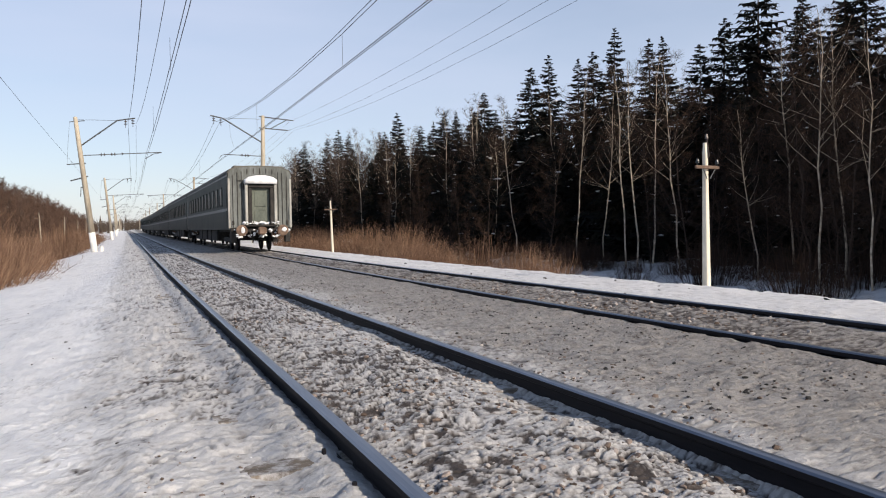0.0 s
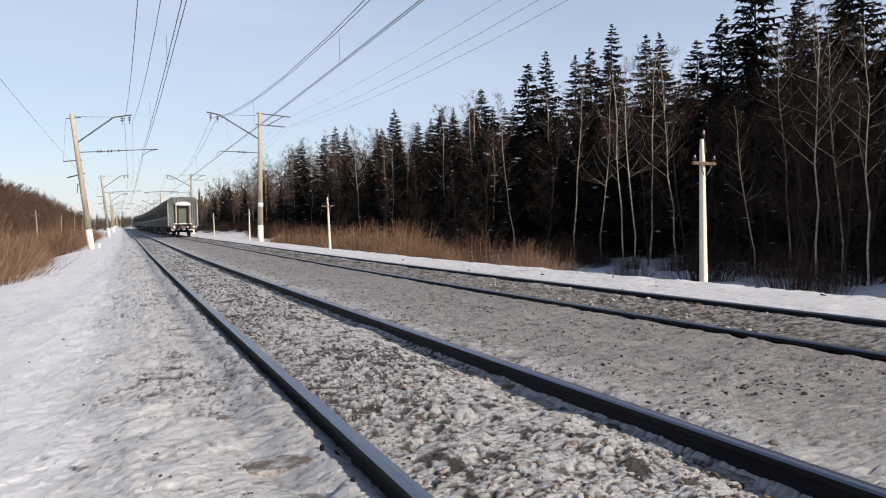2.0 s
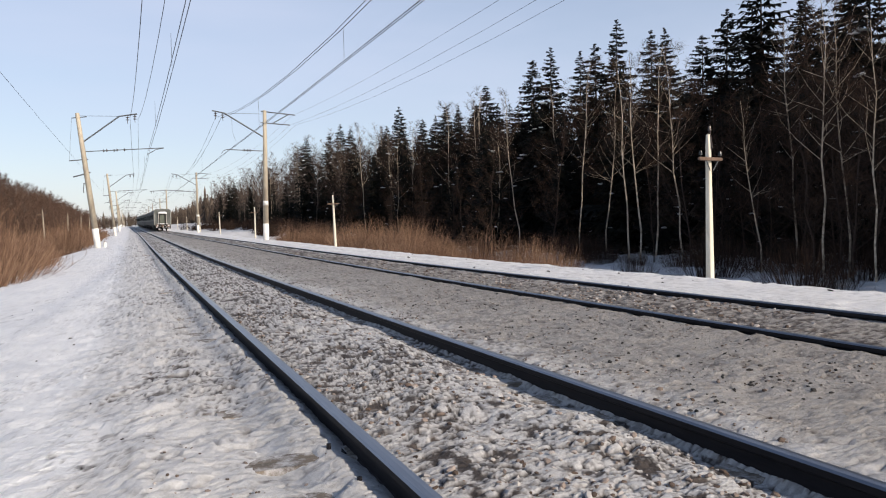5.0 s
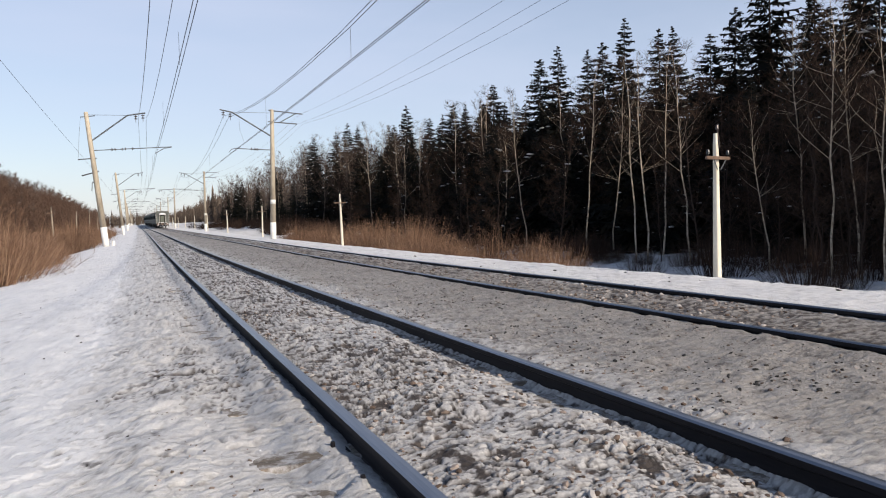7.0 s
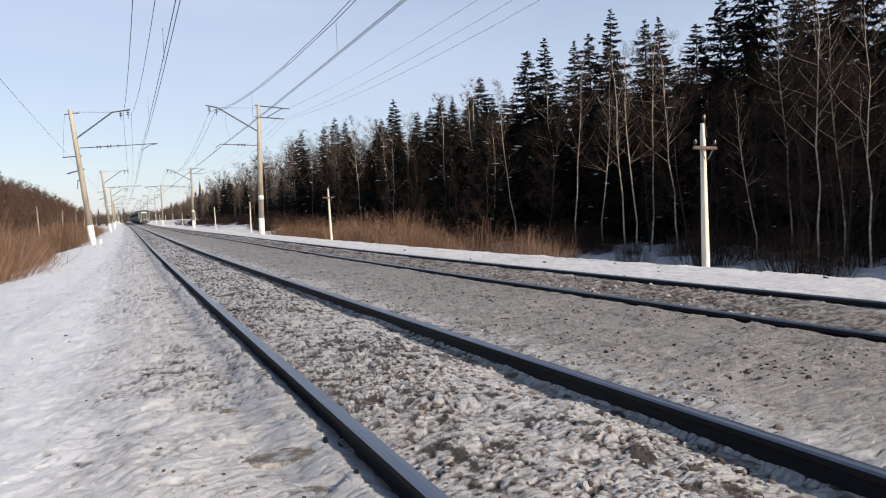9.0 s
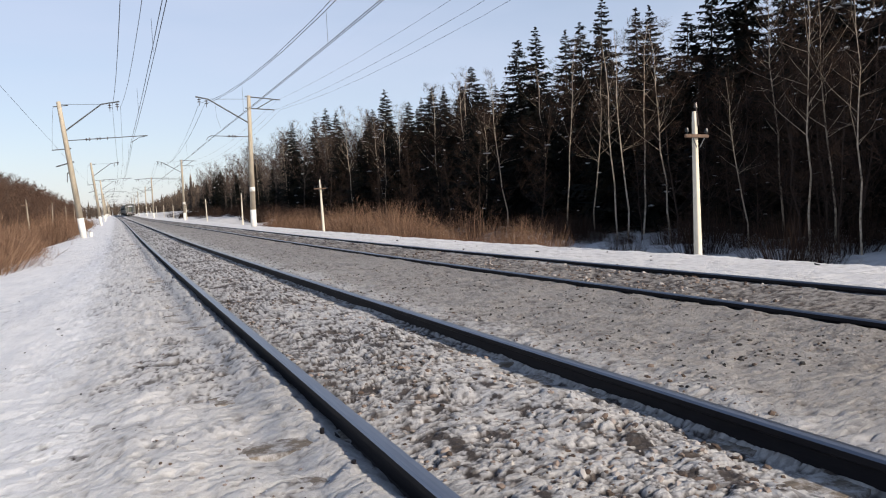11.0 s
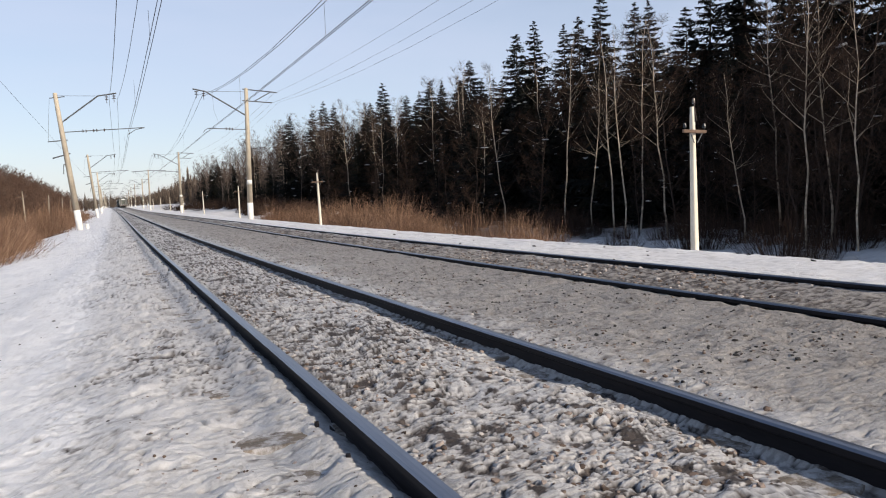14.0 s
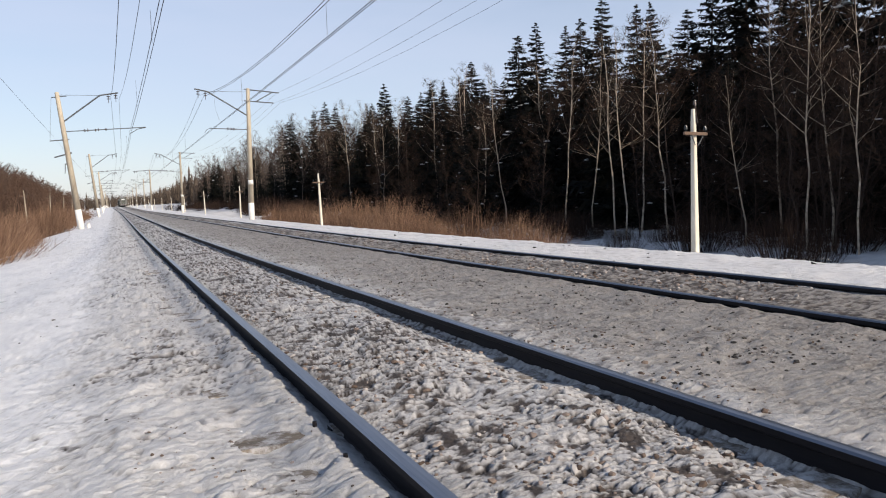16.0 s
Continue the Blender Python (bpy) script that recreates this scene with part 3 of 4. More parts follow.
def mast(plan, label):
    """A concrete overhead-line mast with its steelwork; the brackets lie across the track."""
    ob = tagged(new("overhead_line_mast"), label, "mast", "overhead line masts")
    k, h = plan["lean"], plan["h"]
    on = lambda z: (k * z, 0, z)
    wide = lambda z: 0.225 - 0.0085 * z
    s = Shape()
    s.tube([on(-0.4), on(1.28)], [wide(0) + 0.006, wide(1.28) + 0.006], 12)
    part("painted_foot", s, M_WHITEWASH, ob, "whitewashed foot", True)
    s = Shape()
    s.tube([on(1.28), on(h - 0.06), on(h)], [wide(1.28), wide(h), wide(h) - 0.03], 12)
    part("pole", s, M_CONCRETE, ob, "weathered concrete pole", True)
    if plan["band"]:
        s = Shape()
        s.tube([on(z) for z in plan["band"]], [wide(z) + 0.006 for z in plan["band"]], 12)
        part("painted_band", s, M_WHITEWASH, ob, "white band", True)
    for name, pts, r in plan["beams"]:
        s = Shape()
        s.tube([(a, 0, b) for a, b in pts], r, 6)
        part(name, s, M_STEEL, ob)
    for a, b in plan["hung"]:
        s = Shape()
        s.tube([(a, 0, b + 0.02), (a, 0, b - 0.1), (a, 0, b - 0.12), (a, 0, b - 0.16), (a, 0, b - 0.18), (a, 0, b - 0.28), (a, 0, b - 0.3), (a, 0, b - 0.34), (a, 0, b - 0.36), (a, 0, b - 0.6)],
               [0.02, 0.02, 0.12, 0.12, 0.03, 0.03, 0.12, 0.12, 0.02, 0.02], 8)
        part("insulator", s, M_GLASS_INS, ob)
    for a, b in plan["strung"]:
        s = Shape()
        s.tube([(a - 0.04, 0, b), (a + 0.04, 0, b)], [0.12, 0.07], 8)
        part("insulator", s, M_GLASS_INS, ob)
    return ob


RX, RY, LX, LY, STEP = 9.7, 58.8, -2.3, 59.8, 70.0
right = mast(RIGHT_MAST, "tall weathered concrete overhead-line mast with steel brackets and white foot")
right.matrix_basis = pose(*on_ground(RX, RY))
left = mast(LEFT_MAST, "leaning concrete overhead-line mast with steel brackets and white foot")
left.matrix_basis = pose(*on_ground(LX, LY, -0.14))
tee = mast(T_MAST, "grey overhead-line mast with a straight crossbeam over both sides")
tee.matrix_basis = pose(*on_ground(RX - 0.8, RY + 142))
for k in (1, 3, 4, 5, 6, 7, 8):
    copy_thing(right, pose(*on_ground(RX + 0.7, RY + 2 + STEP * k), 0, random.Random(k).uniform(-1.2, 0.8), 0))
for k in range(1, 9):
    copy_thing(left, pose(*on_ground(LX, LY + (STEP - 2) * k, -0.14), 0, random.Random(k + 50).uniform(0, 3.5), 0))


def wire(name, label, x, z, first, step, sag, r=0.012, swing=0.0, start=-12.0, spans=9, steps=10):
    """A wire hung from mast to mast; the first support stands at y = first; swing: its stagger at every other mast."""
    s, pts = Shape(), []
    for k in range(-2, spans):
        y0 = first + step * k
        for i in range(steps):
            t = i / steps
            y = y0 + step * t
            if y >= start:
                pts.append((x + float(bend(y)) + swing * (t if k % 2 == 0 else 1 - t), y, z + float(rise(y)) - 4 * sag * t * (1 - t)))
    s.tube(pts, r, 5)
    return tagged(part(name, s, M_WIRE), label, "wire", "overhead wires")


def droppers(x, zc, zm, first, step, sag, low=0.0):
    for k in range(-1, 3):
        for t in (0.25, 0.5, 0.75):
            y = first + step * (k + t)
            if y < 3:
                continue
            s = Shape()
            b = x + float(bend(y))
            s.tube([(b, y, zc + float(rise(y)) - 4 * low * t * (1 - t)), (b, y, zm + float(rise(y)) - 4 * sag * t * (1 - t))], 0.006, 4)
            tagged(part("dropper_wire", s, M_WIRE), "thin vertical dropper wire under the catenary", "wire", "droppers")


WIRES = [  # x, height at the mast, sag, radius, left or right line, stagger
    (0.2, 9.2, 1.75, 0.012, "L", 0.54), (0.75, 9.1, 1.7, 0.01, "L", 0.6), (1.35, 6.72, 0.38, 0.011, "L", 0.0), (1.45, 6.72, 0.38, 0.011, "L", 0.0),
    (6.2, 9.3, 2.1, 0.011, "R", 0.0), (6.6, 9.25, 1.78, 0.012, "R", 0.0), (6.62, 6.46, 0.04, 0.013, "R", 0.0), (6.7, 6.46, 0.04, 0.011, "R", 0.0),
    (12.0, 9.6, 0.9, 0.006, "R", 0.0), (11.8, 8.85, 1.0, 0.006, "R", 0.0), (12.3, 8.9, 1.25, 0.006, "R", 0.0), (-3.75, 6.35, 0.1, 0.007, "L", 0.0)]
for x, z, sag, r, which, swing in WIRES:
    wire("overhead_wire", "dark overhead wire strung along the railway", x, z, RY if which == "R" else LY, STEP if which == "R" else STEP - 2, sag, r, swing)
droppers(6.62, 6.46, 9.25, RY, STEP, 1.78)
droppers(1.4, 6.72, 9.1, LY, STEP - 2, 1.7, 0.38)


# ---- short line posts ----
def line_post(h, label, mat):
    ob = tagged(new("line_post"), label, "post", "trackside line posts")
    s = Shape()
    s.loft([[(a * w, b * w, z) for a, b in ((-1, -.8), (-.8, -1), (.8, -1), (1, -.8), (1, .8), (.8, 1), (-.8, 1), (-1, .8))] for z, w in ((-0.3, 0.07), (0, 0.068), (h - 0.25, 0.044), (h, 0.034))])
    part("post", s, mat, ob, "tapered pale concrete post", True)
    s = Shape()
    s.box(-0.44, 0.32, -0.125, -0.066, h - 0.565, h - 0.495, b=0.01)
    part("crossarm", s, M_BUFFER, ob, "weathered wooden crossarm")
    for a in (-1, 1):
        s = Shape()
        s.tube([(a * 0.2, -0.1, h - 0.55), (a * 0.05, -0.08, h - 0.77)], 0.012, 5)
        part("brace", s, M_STEEL, ob)
        s = Shape()
        s.tube([(a * 0.32 - 0.06, -0.1, h - 0.51), (a * 0.32 - 0.06, -0.1, h - 0.39)], 0.012, 5)
        s.tube([(a * 0.32 - 0.06, -0.1, h - 0.45), (a * 0.32 - 0.06, -0.1, h - 0.41), (a * 0.32 - 0.06, -0.1, h - 0.36)], [0.04, 0.035, 0.02], 8)
        part("insulator", s, M_PANE, ob)
    s = Shape()
    s.tube([(0.03, -0.08, h - 0.3), (0.03, -0.02, h + 0.1)], 0.014, 5)
    s.tube([(0.03, -0.02, h + 0.08), (0.03, -0.02, h + 0.12), (0.03, -0.02, h + 0.18)], [0.04, 0.035, 0.02], 8)
    part("top_insulator", s, M_GLASS_INS, ob)
    return ob


post = line_post(3.12, "pale concrete line post with a short insulator crossarm", M_PALE_POST)
post.matrix_basis = pose(*on_ground(11.42, 12.45), 0, -0.3, 10)
for k in range(1, 9):
    x, y, z = on_ground(11.3, 12.45 + 31.2 * k)
    copy_thing(post, pose(x, y, z, 0, random.Random(k).uniform(-2, 0.5), 8))
tall = line_post(4.3, "grey concrete line post standing in the willow scrub", M_CONCRETE)
tall.matrix_basis = pose(*on_ground(-7.5, 79), 0, -2, 0)
for y in (106, 134, 162):
    copy_thing(tall, pose(*on_ground(-7.5, y), 0, 1.5, 0))
s = Shape()
s.tube([(0, 0, -0.2), (0, 0, 0.3), (0, 0, 0.34)], [0.13, 0.13, 0.1], 10)
stub = tagged(part("marker_stub", s, M_WHITEWASH, smooth=True, at=pose(*on_ground(-1.8, 59.5))), "short whitewashed marker stub beside the mast", "marker post")


# ---- the train ----
def arch(w, z0, z1, top, n=7):
    """Cross-section of a carriage: straight sides and a rounded roof."""
    pts = [(-w, z0), (w, z0), (w, z1)]
    for i in range(1, n):
        a = math.pi * i / n
        pts.append((w * math.copysign(abs(math.cos(a)) ** 0.7, math.cos(a)), z1 + (top - z1) * math.sin(a) ** 0.85))
    return pts + [(-w, z1)]


def carriage():
    ob = tagged(new("railway_carriage"), "grey-green passenger railway carriage with a row of windows", "railway carriage", "carriages of the train")
    L, w = 24.0, 1.53
    s = Shape()
    sec = arch(w, 1.08, 3.78, 4.18)
    s.loft([[(a, y, b) for a, b in sec] for y in (0.1, L)])
    part("body", s, M_CAR, ob)
    for side in (-1, 1):
        for z in (1.25, 1.4, 1.55, 1.7, 1.85):
            s = Shape()
            s.box(*sorted((side * (w + 0.001), side * (w + 0.018))), 0.6, L - 0.6, z, z + 0.05)
            part("side_rib", s, M_CAR, ob)
    s = Shape()
    top = [(a * 1.012, b + 0.012) for a, b in arch(w, 3.6, 3.8, 4.19) if b > 3.7]
    s.loft([[(a, y, b) for a, b in top] for y in (0.05, L + 0.02)], caps=True)
    for i in range(6):
        s.box(-0.3, 0.3, 2 + i * 3.8, 2.7 + i * 3.8, 4.08, 4.31, b=0.05)
    for a in (-0.95, 0.95):
        s.box(a - 0.28, a + 0.28, 0.25, 0.8, 3.88, 4.2, b=0.05)
    part("roof", s, M_ROOF, ob)
    for side in (-1, 1):
        s = Shape()
        s.box(*sorted((side * w, side * (w + 0.022))), 0.3, L - 0.3, 1.98, 2.12)
        part("stripe", s, M_BAND, ob, "pale stripe below the windows")
    pane, frm = Shape(), Shape()
    pane.box(-0.012, 0.012, -0.5, 0.5, -0.42, 0.42)
    for y0, y1, z0, z1 in ((-0.56, 0.56, 0.42, 0.48), (-0.56, 0.56, -0.48, -0.42), (-0.56, -0.5, -0.42, 0.42), (0.5, 0.56, -0.42, 0.42)):
        frm.box(-0.03, 0.03, y0, y1, z0, z1)
    pm, fm = pane.mesh("pane", [M_PANE]), frm.mesh("window_frame", [M_CAR])
    for side in (-1, 1):
        for i in range(11):
            win = part("window", fm, M_CAR, ob, at=pose(side * (w + 0.01), 2.7 + i * 1.86, 2.75))
            part("pane", pm, M_PANE, win)
    for side in (-1, 1):
        s = Shape()
        s.box(*sorted((side * (w + 0.001), side * (w + 0.03))), 0.1, L - 0.05, 3.66, 3.73)
        part("gutter", s, M_BAND, ob, "pale gutter along the roof")
        for z in (3.36, 3.48):
            s = Shape()
            s.box(*sorted((side * (w + 0.001), side * (w + 0.016))), 0.6, L - 0.6, z, z + 0.045)
            part("side_rib", s, M_CAR, ob)
        s = Shape()
        s.box(*sorted((side * (w + 0.001), side * (w + 0.02))), 0.45, 1.35, 1.2, 3.3, b=0.008)
        part("side_door", s, M_CAR, ob, "grey-green boarding door")
    # end wall: corner posts, vertical ribs, gangway, door
    s = Shape()
    endsec = arch(w - 0.02, 1.1, 3.76, 4.15)
    s.loft([[(a, y, b) for a, b in endsec] for y in (0.0, 0.1)])
    part("end_wall", s, M_CAR_END, ob, "dusty ribbed end wall")
    for a, z0, z1 in ((-1.3, 1.15, 3.7), (-1.08, 1.15, 3.85), (-0.88, 1.15, 3.9), (0.88, 1.15, 3.9), (1.08, 1.15, 3.85), (1.3, 1.15, 3.7), (-0.6, 3.78, 4.02), (-0.3, 3.8, 4.06), (0.0, 3.8, 4.08), (0.3, 3.8, 4.06), (0.6, 3.78, 4.02)):
        s = Shape()
        s.box(a - 0.016, a + 0.016, -0.03, -0.001, z0, z1, b=0.006)
        part("rib", s, M_DARK, ob, "dark vertical rib")
    for a in (-1, 1):
        s = Shape()
        s.box(*sorted((a * 1.43, a * 1.53)), -0.035, -0.001, 1.15, 3.55, b=0.012)
        # Corner posts get the pale rim colour in place of light catching the edges.
        part("corner_post", s, M_RIM, ob, "corner post toned pale for the light on it")
    s = Shape()
    s.tube([(-1.1, -0.04, 3.45), (-0.8, -0.05, 3.45), (-0.8, -0.05, 3.1), (-0.8, -0.05, 3.0)], 0.02, 5)
    s.tube([(-0.8, -0.08, 3.08), (-0.8, -0.08, 3.18)], 0.05, 8)
    part("lamp_bracket", s, M_DARK, ob)
    s = Shape()
    for a in (-1, 1):
        s.box(*sorted((a * 0.43, a * 0.62)), -0.28, -0.003, 1.3, 3.1, b=0.03)
    s.box(-0.62, 0.62, -0.28, -0.003, 3.1, 3.22, b=0.03)
    part("gangway_bellows", s, M_DARK, ob, "black rubber gangway surround")
    s = Shape()
    for a in (-1, 1):
        s.box(*sorted((a * 0.63, a * 0.76)), -0.3, -0.003, 1.3, 3.32, b=0.02)
    part("gangway_rim", s, M_RIM, ob, "pale gangway frame")
    s = Shape()
    s.box(-0.43, 0.43, -0.05, -0.003, 1.35, 3.1, 0, 0.01)
    s.box(-0.28, 0.28, -0.07, -0.05, 2.2, 2.9, 0, 0.008)
    s.box(-0.3, 0.3, -0.066, -0.05, 1.5, 2.0, 0, 0.006)
    part("end_door", s, M_DOOR, ob, "closed grey-green end door")
    s = Shape()
    rings = []
    for y, k in ((-0.42, 0.86), (-0.36, 1.0), (-0.02, 1.0)):
        rings.append([(a * 0.78 * k, y, 3.3 + (b - 3.5) * k) for a, b in ((-1, 3.5), (1, 3.5), (1.0, 3.68), (0.75, 3.82), (0.3, 3.9), (-0.3, 3.9), (-0.75, 3.82), (-1.0, 3.68))])
    s.loft(rings)
    part("snow_cap", s, M_SNOW, ob, "snow lying on the gangway hood", True)
    s = Shape()
    s.box(-0.75, 0.75, -0.35, -0.003, 1.22, 1.3, b=0.02)
    part("step_plate", s, M_DARK, ob)
    rnd = random.Random(3)
    s = Shape()
    for i in range(44):
        v, f = lump(rnd, rnd.uniform(0.04, 0.11))
        c = Vector((rnd.uniform(-0.85, 0.85), rnd.uniform(-0.32, -0.05), 1.33 + (0.1 * rnd.random())))
        s.add([c + p for p in v], f)
    for i in range(46):
        v, f = lump(rnd, rnd.uniform(0.03, 0.1))
        c = Vector((rnd.uniform(-1.3, 1.3), rnd.uniform(-0.55, -0.1), rnd.uniform(0.72, 1.08)))
        s.add([c + p for p in v], f)
    part("caked_snow", s, M_SNOW, ob, "snow caked on the coupling and buffers")
    s = Shape()
    s.box(-1.45, 1.45, -0.12, 0.4, 0.95, 1.18, b=0.03)
    part("buffer_beam", s, M_DARK, ob)
    for a in (-0.98, 0.98):
        s = Shape()
        s.tube([(a, -0.1, 1.03), (a, -0.5, 1.03)], 0.11, 10)
        s.tube([(a, -0.5, 1.03), (a, -0.56, 1.03), (a, -0.58, 1.03)], [0.27, 0.27, 0.2], 14)
        part("buffer", s, M_BUFFER, ob, "round rusty buffer")
        s = Shape()
        v, f = lump(rnd, 0.12)
        s.add([Vector((a + 0.05 + p[0] * 0.9, -0.59 + p[1] * 0.25, 1.06 + p[2] * 1.6)) for p in v], f)
        part("snow_crust", s, M_SNOW, ob, "snow crust on the buffer")
    s = Shape()
    s.box(-0.16, 0.16, -0.75, 0.3, 0.88, 1.16, b=0.04)
    s.box(-0.26, 0.1, -0.98, -0.7, 0.82, 1.2, b=0.06)
    part("coupler", s, M_BUFFER, ob, "rusty automatic coupler")
    for a in (-0.55, 0.45, 0.62):
        s = Shape()
        s.tube([(a, -0.15, 0.98), (a + 0.05, -0.42, 0.7), (a + 0.1, -0.4, 0.45), (a + 0.16, -0.3, 0.62)], 0.035, 6)
        part("brake_hose", s, M_DARK, ob)
    for a in (-1.3, 1.3):
        s = Shape()
        s.box(a - 0.12, a + 0.12, -0.1, 0.35, 0.45, 0.95, b=0.02)
        part("footstep", s, M_DARK, ob)
        s = Shape()
        s.tube([(a * 1.06, -0.05, 1.25), (a * 1.08, -0.07, 2.2)], 0.02, 5)
        part("handrail", s, M_BAND, ob)
        s = Shape()
        s.box(a * 1.02 - 0.07, a * 1.02 + 0.07, -0.05, -0.003, 1.3, 1.5, b=0.01)
        part("tail_lamp", s, M_DARK, ob)
    # underframe boxes and bogies
    s = Shape()
    for y0, y1 in ((6.5, 9.0), (9.6, 11.2), (12.0, 14.4), (15.0, 16.6)):
        s.box(-1.35, 1.35, y0, y1, 0.45, 1.08, b=0.04)
    s.box(-1.2, 1.2, 0.3, L - 0.3, 0.95, 1.08)
    part("underframe", s, M_DARK, ob)
    wheel = Shape()
    wheel.tube([(-0.07, 0, 0), (-0.05, 0, 0), (0.06, 0, 0), (0.07, 0, 0)], [0.44, 0.475, 0.475, 0.40], 20)
    wheel.tube([(-0.12, 0, 0), (0.1, 0, 0)], 0.11, 10)
    wm = wheel.mesh("wheel", [M_RAIL])
    for yb in (3.5, L - 3.5):
        s = Shape()
        for a in (-1, 1):
            s.box(*sorted((a * 0.95, a * 1.12)), yb - 1.75, yb + 1.75, 0.42, 0.68, b=0.04)
        s.box(-1.0, 1.0, yb - 0.3, yb + 0.3, 0.5, 0.95, b=0.04)
        bog = part("bogie", s, M_DARK, ob)
        for y in (yb - 1.2, yb + 1.2):
            for a in (-1, 1):
                part("wheel", wm, M_RAIL, bog, at=pose(a * 0.79, y, 0.475))
    return ob


CARS = [carriage()]
CARS += [copy_thing(CARS[0], Matrix()) for k in range(7)]
PITCH_LEN, TRACK_MID, LIFT = 24.6, (FL + FR) / 2, 0.052


def car_pose(y):
    a, b = y, y + 24.0
    p = Vector((TRACK_MID + float(aside(TRACK_MID, a)), a, LIFT + float(rise(a))))
    q = Vector((TRACK_MID + float(aside(TRACK_MID, b)), b, LIFT + float(rise(b))))
    d = q - p
    return pose(*p, math.degrees(math.atan2(d.z, d.y)), 0, -math.degrees(math.atan2(d.x, d.y)))


def motions():
    """The train runs away from the camera, losing a little speed."""
    for k, car in enumerate(CARS):
        walk(car, [(t / 2, car_pose(37.0 + 23.3 * t / 2 - 0.12 * (t / 2) ** 2 + PITCH_LEN * k)) for t in range(0, 33)])


# ---- trees ----
def spruce(seed, h, w):
    rnd = random.Random(seed)
    ob = tagged(new("spruce_tree"), "dark green spruce tree at the forest edge", "spruce", "forest trees")
    s = Shape()
    s.tube([(0, 0, -0.5), (0, 0, h * 0.5), (0, 0, h)], [h * 0.011, h * 0.007, 0.015], 6)
    part("trunk", s, M_BARK, ob)
    s, sn = Shape(), Shape()
    for k in range(8):                         # the dense inside of the crown
        z0, r0 = h * (0.02 + 0.085 * k), w * 0.42 * (1 - k / 9) ** 0.8
        ring = [(math.cos(0.9 * j + k) * r0 * rnd.uniform(0.5, 1.1), math.sin(0.9 * j + k) * r0 * rnd.uniform(0.5, 1.1), z0 + rnd.uniform(-0.5, 0.5)) for j in range(7)]
        s.add(ring + [(0, 0, z0 + h * 0.13)], [(j, (j + 1) % 7, 7) for j in range(7)])
    z = h * 0.04
    while z < h - 0.1:
        t = z / h
        R = w * (1 - t) ** 0.72 * (0.7 + 0.3 * min(1, t / 0.25)) * rnd.uniform(0.72, 1.12) + 0.3 * (1 - t) + 0.05
        n = int(6 + 4 * (1 - t))
        off = rnd.uniform(0, 6.3)
        for k in range(n):
            a = off + 6.283 * k / n + rnd.uniform(-0.3, 0.3)
            r = R * (rnd.uniform(0.5, 1.0) + 0.4 * rnd.random() ** 3)
            droop = r * rnd.uniform(0.2, 0.5) * (1.1 - t)
            ca, sa, dzb = math.cos(a), math.sin(a), rnd.uniform(-0.5, 0.5) * (0.4 + 0.6 * (1 - t))
            at = lambda u, side, dz: (ca * r * u - sa * side, sa * r * u + ca * side, z + dzb - droop * math.sin(u * 2.0) + 0.18 * r * max(0, u - 0.6) + dz)
            wd = 0.1 * r + 0.05
            v = [at(0.05, 0, 0), at(0.45, -wd, -0.05 * r), at(0.48, wd, -0.05 * r), at(1.0, 0, 0), at(0.5, 0, 0.04)]
            s.add(v, [(0, 1, 4), (0, 4, 2), (1, 3, 4), (4, 3, 2)])
            for j in range(11):
                u = 0.2 + 0.078 * j + rnd.uniform(-0.05, 0.05)
                side = (1 if j % 2 else -1) * (0.2 * r + 0.12) * rnd.uniform(0.5, 1.3) * (1.15 - 0.5 * u)
                p, e = Vector(at(u, 0, 0)), Vector(at(min(1.15, u + rnd.uniform(0.08, 0.22)), side, -rnd.uniform(0.02, 0.2) * (r + 0.4)))
                c = Vector((ca, sa, rnd.uniform(-0.5, 0.5))) * (0.07 + 0.045 * r)
                s.add([p - c, p + c, e], [(0, 1, 2)])
            if rnd.random() < 0.05 and t < 0.85:
                v, f = lump(rnd, 0.06 + 0.34 * rnd.random() ** 2)
                c = Vector(at(0.85, 0, 0.12))
                sn.add([c + Vector((p[0] * 1.3, p[1] * 1.3, p[2] * 0.45)) for p in v], f)
        z += (0.32 + 0.34 * (1 - t)) * h / 20 * rnd.uniform(0.65, 1.3)
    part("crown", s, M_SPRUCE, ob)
    if sn.v:
        tagged(part("snow_patches", sn, M_SNOW, ob, smooth=True), "scraps of snow on the boughs", kind="stuff")
    return ob


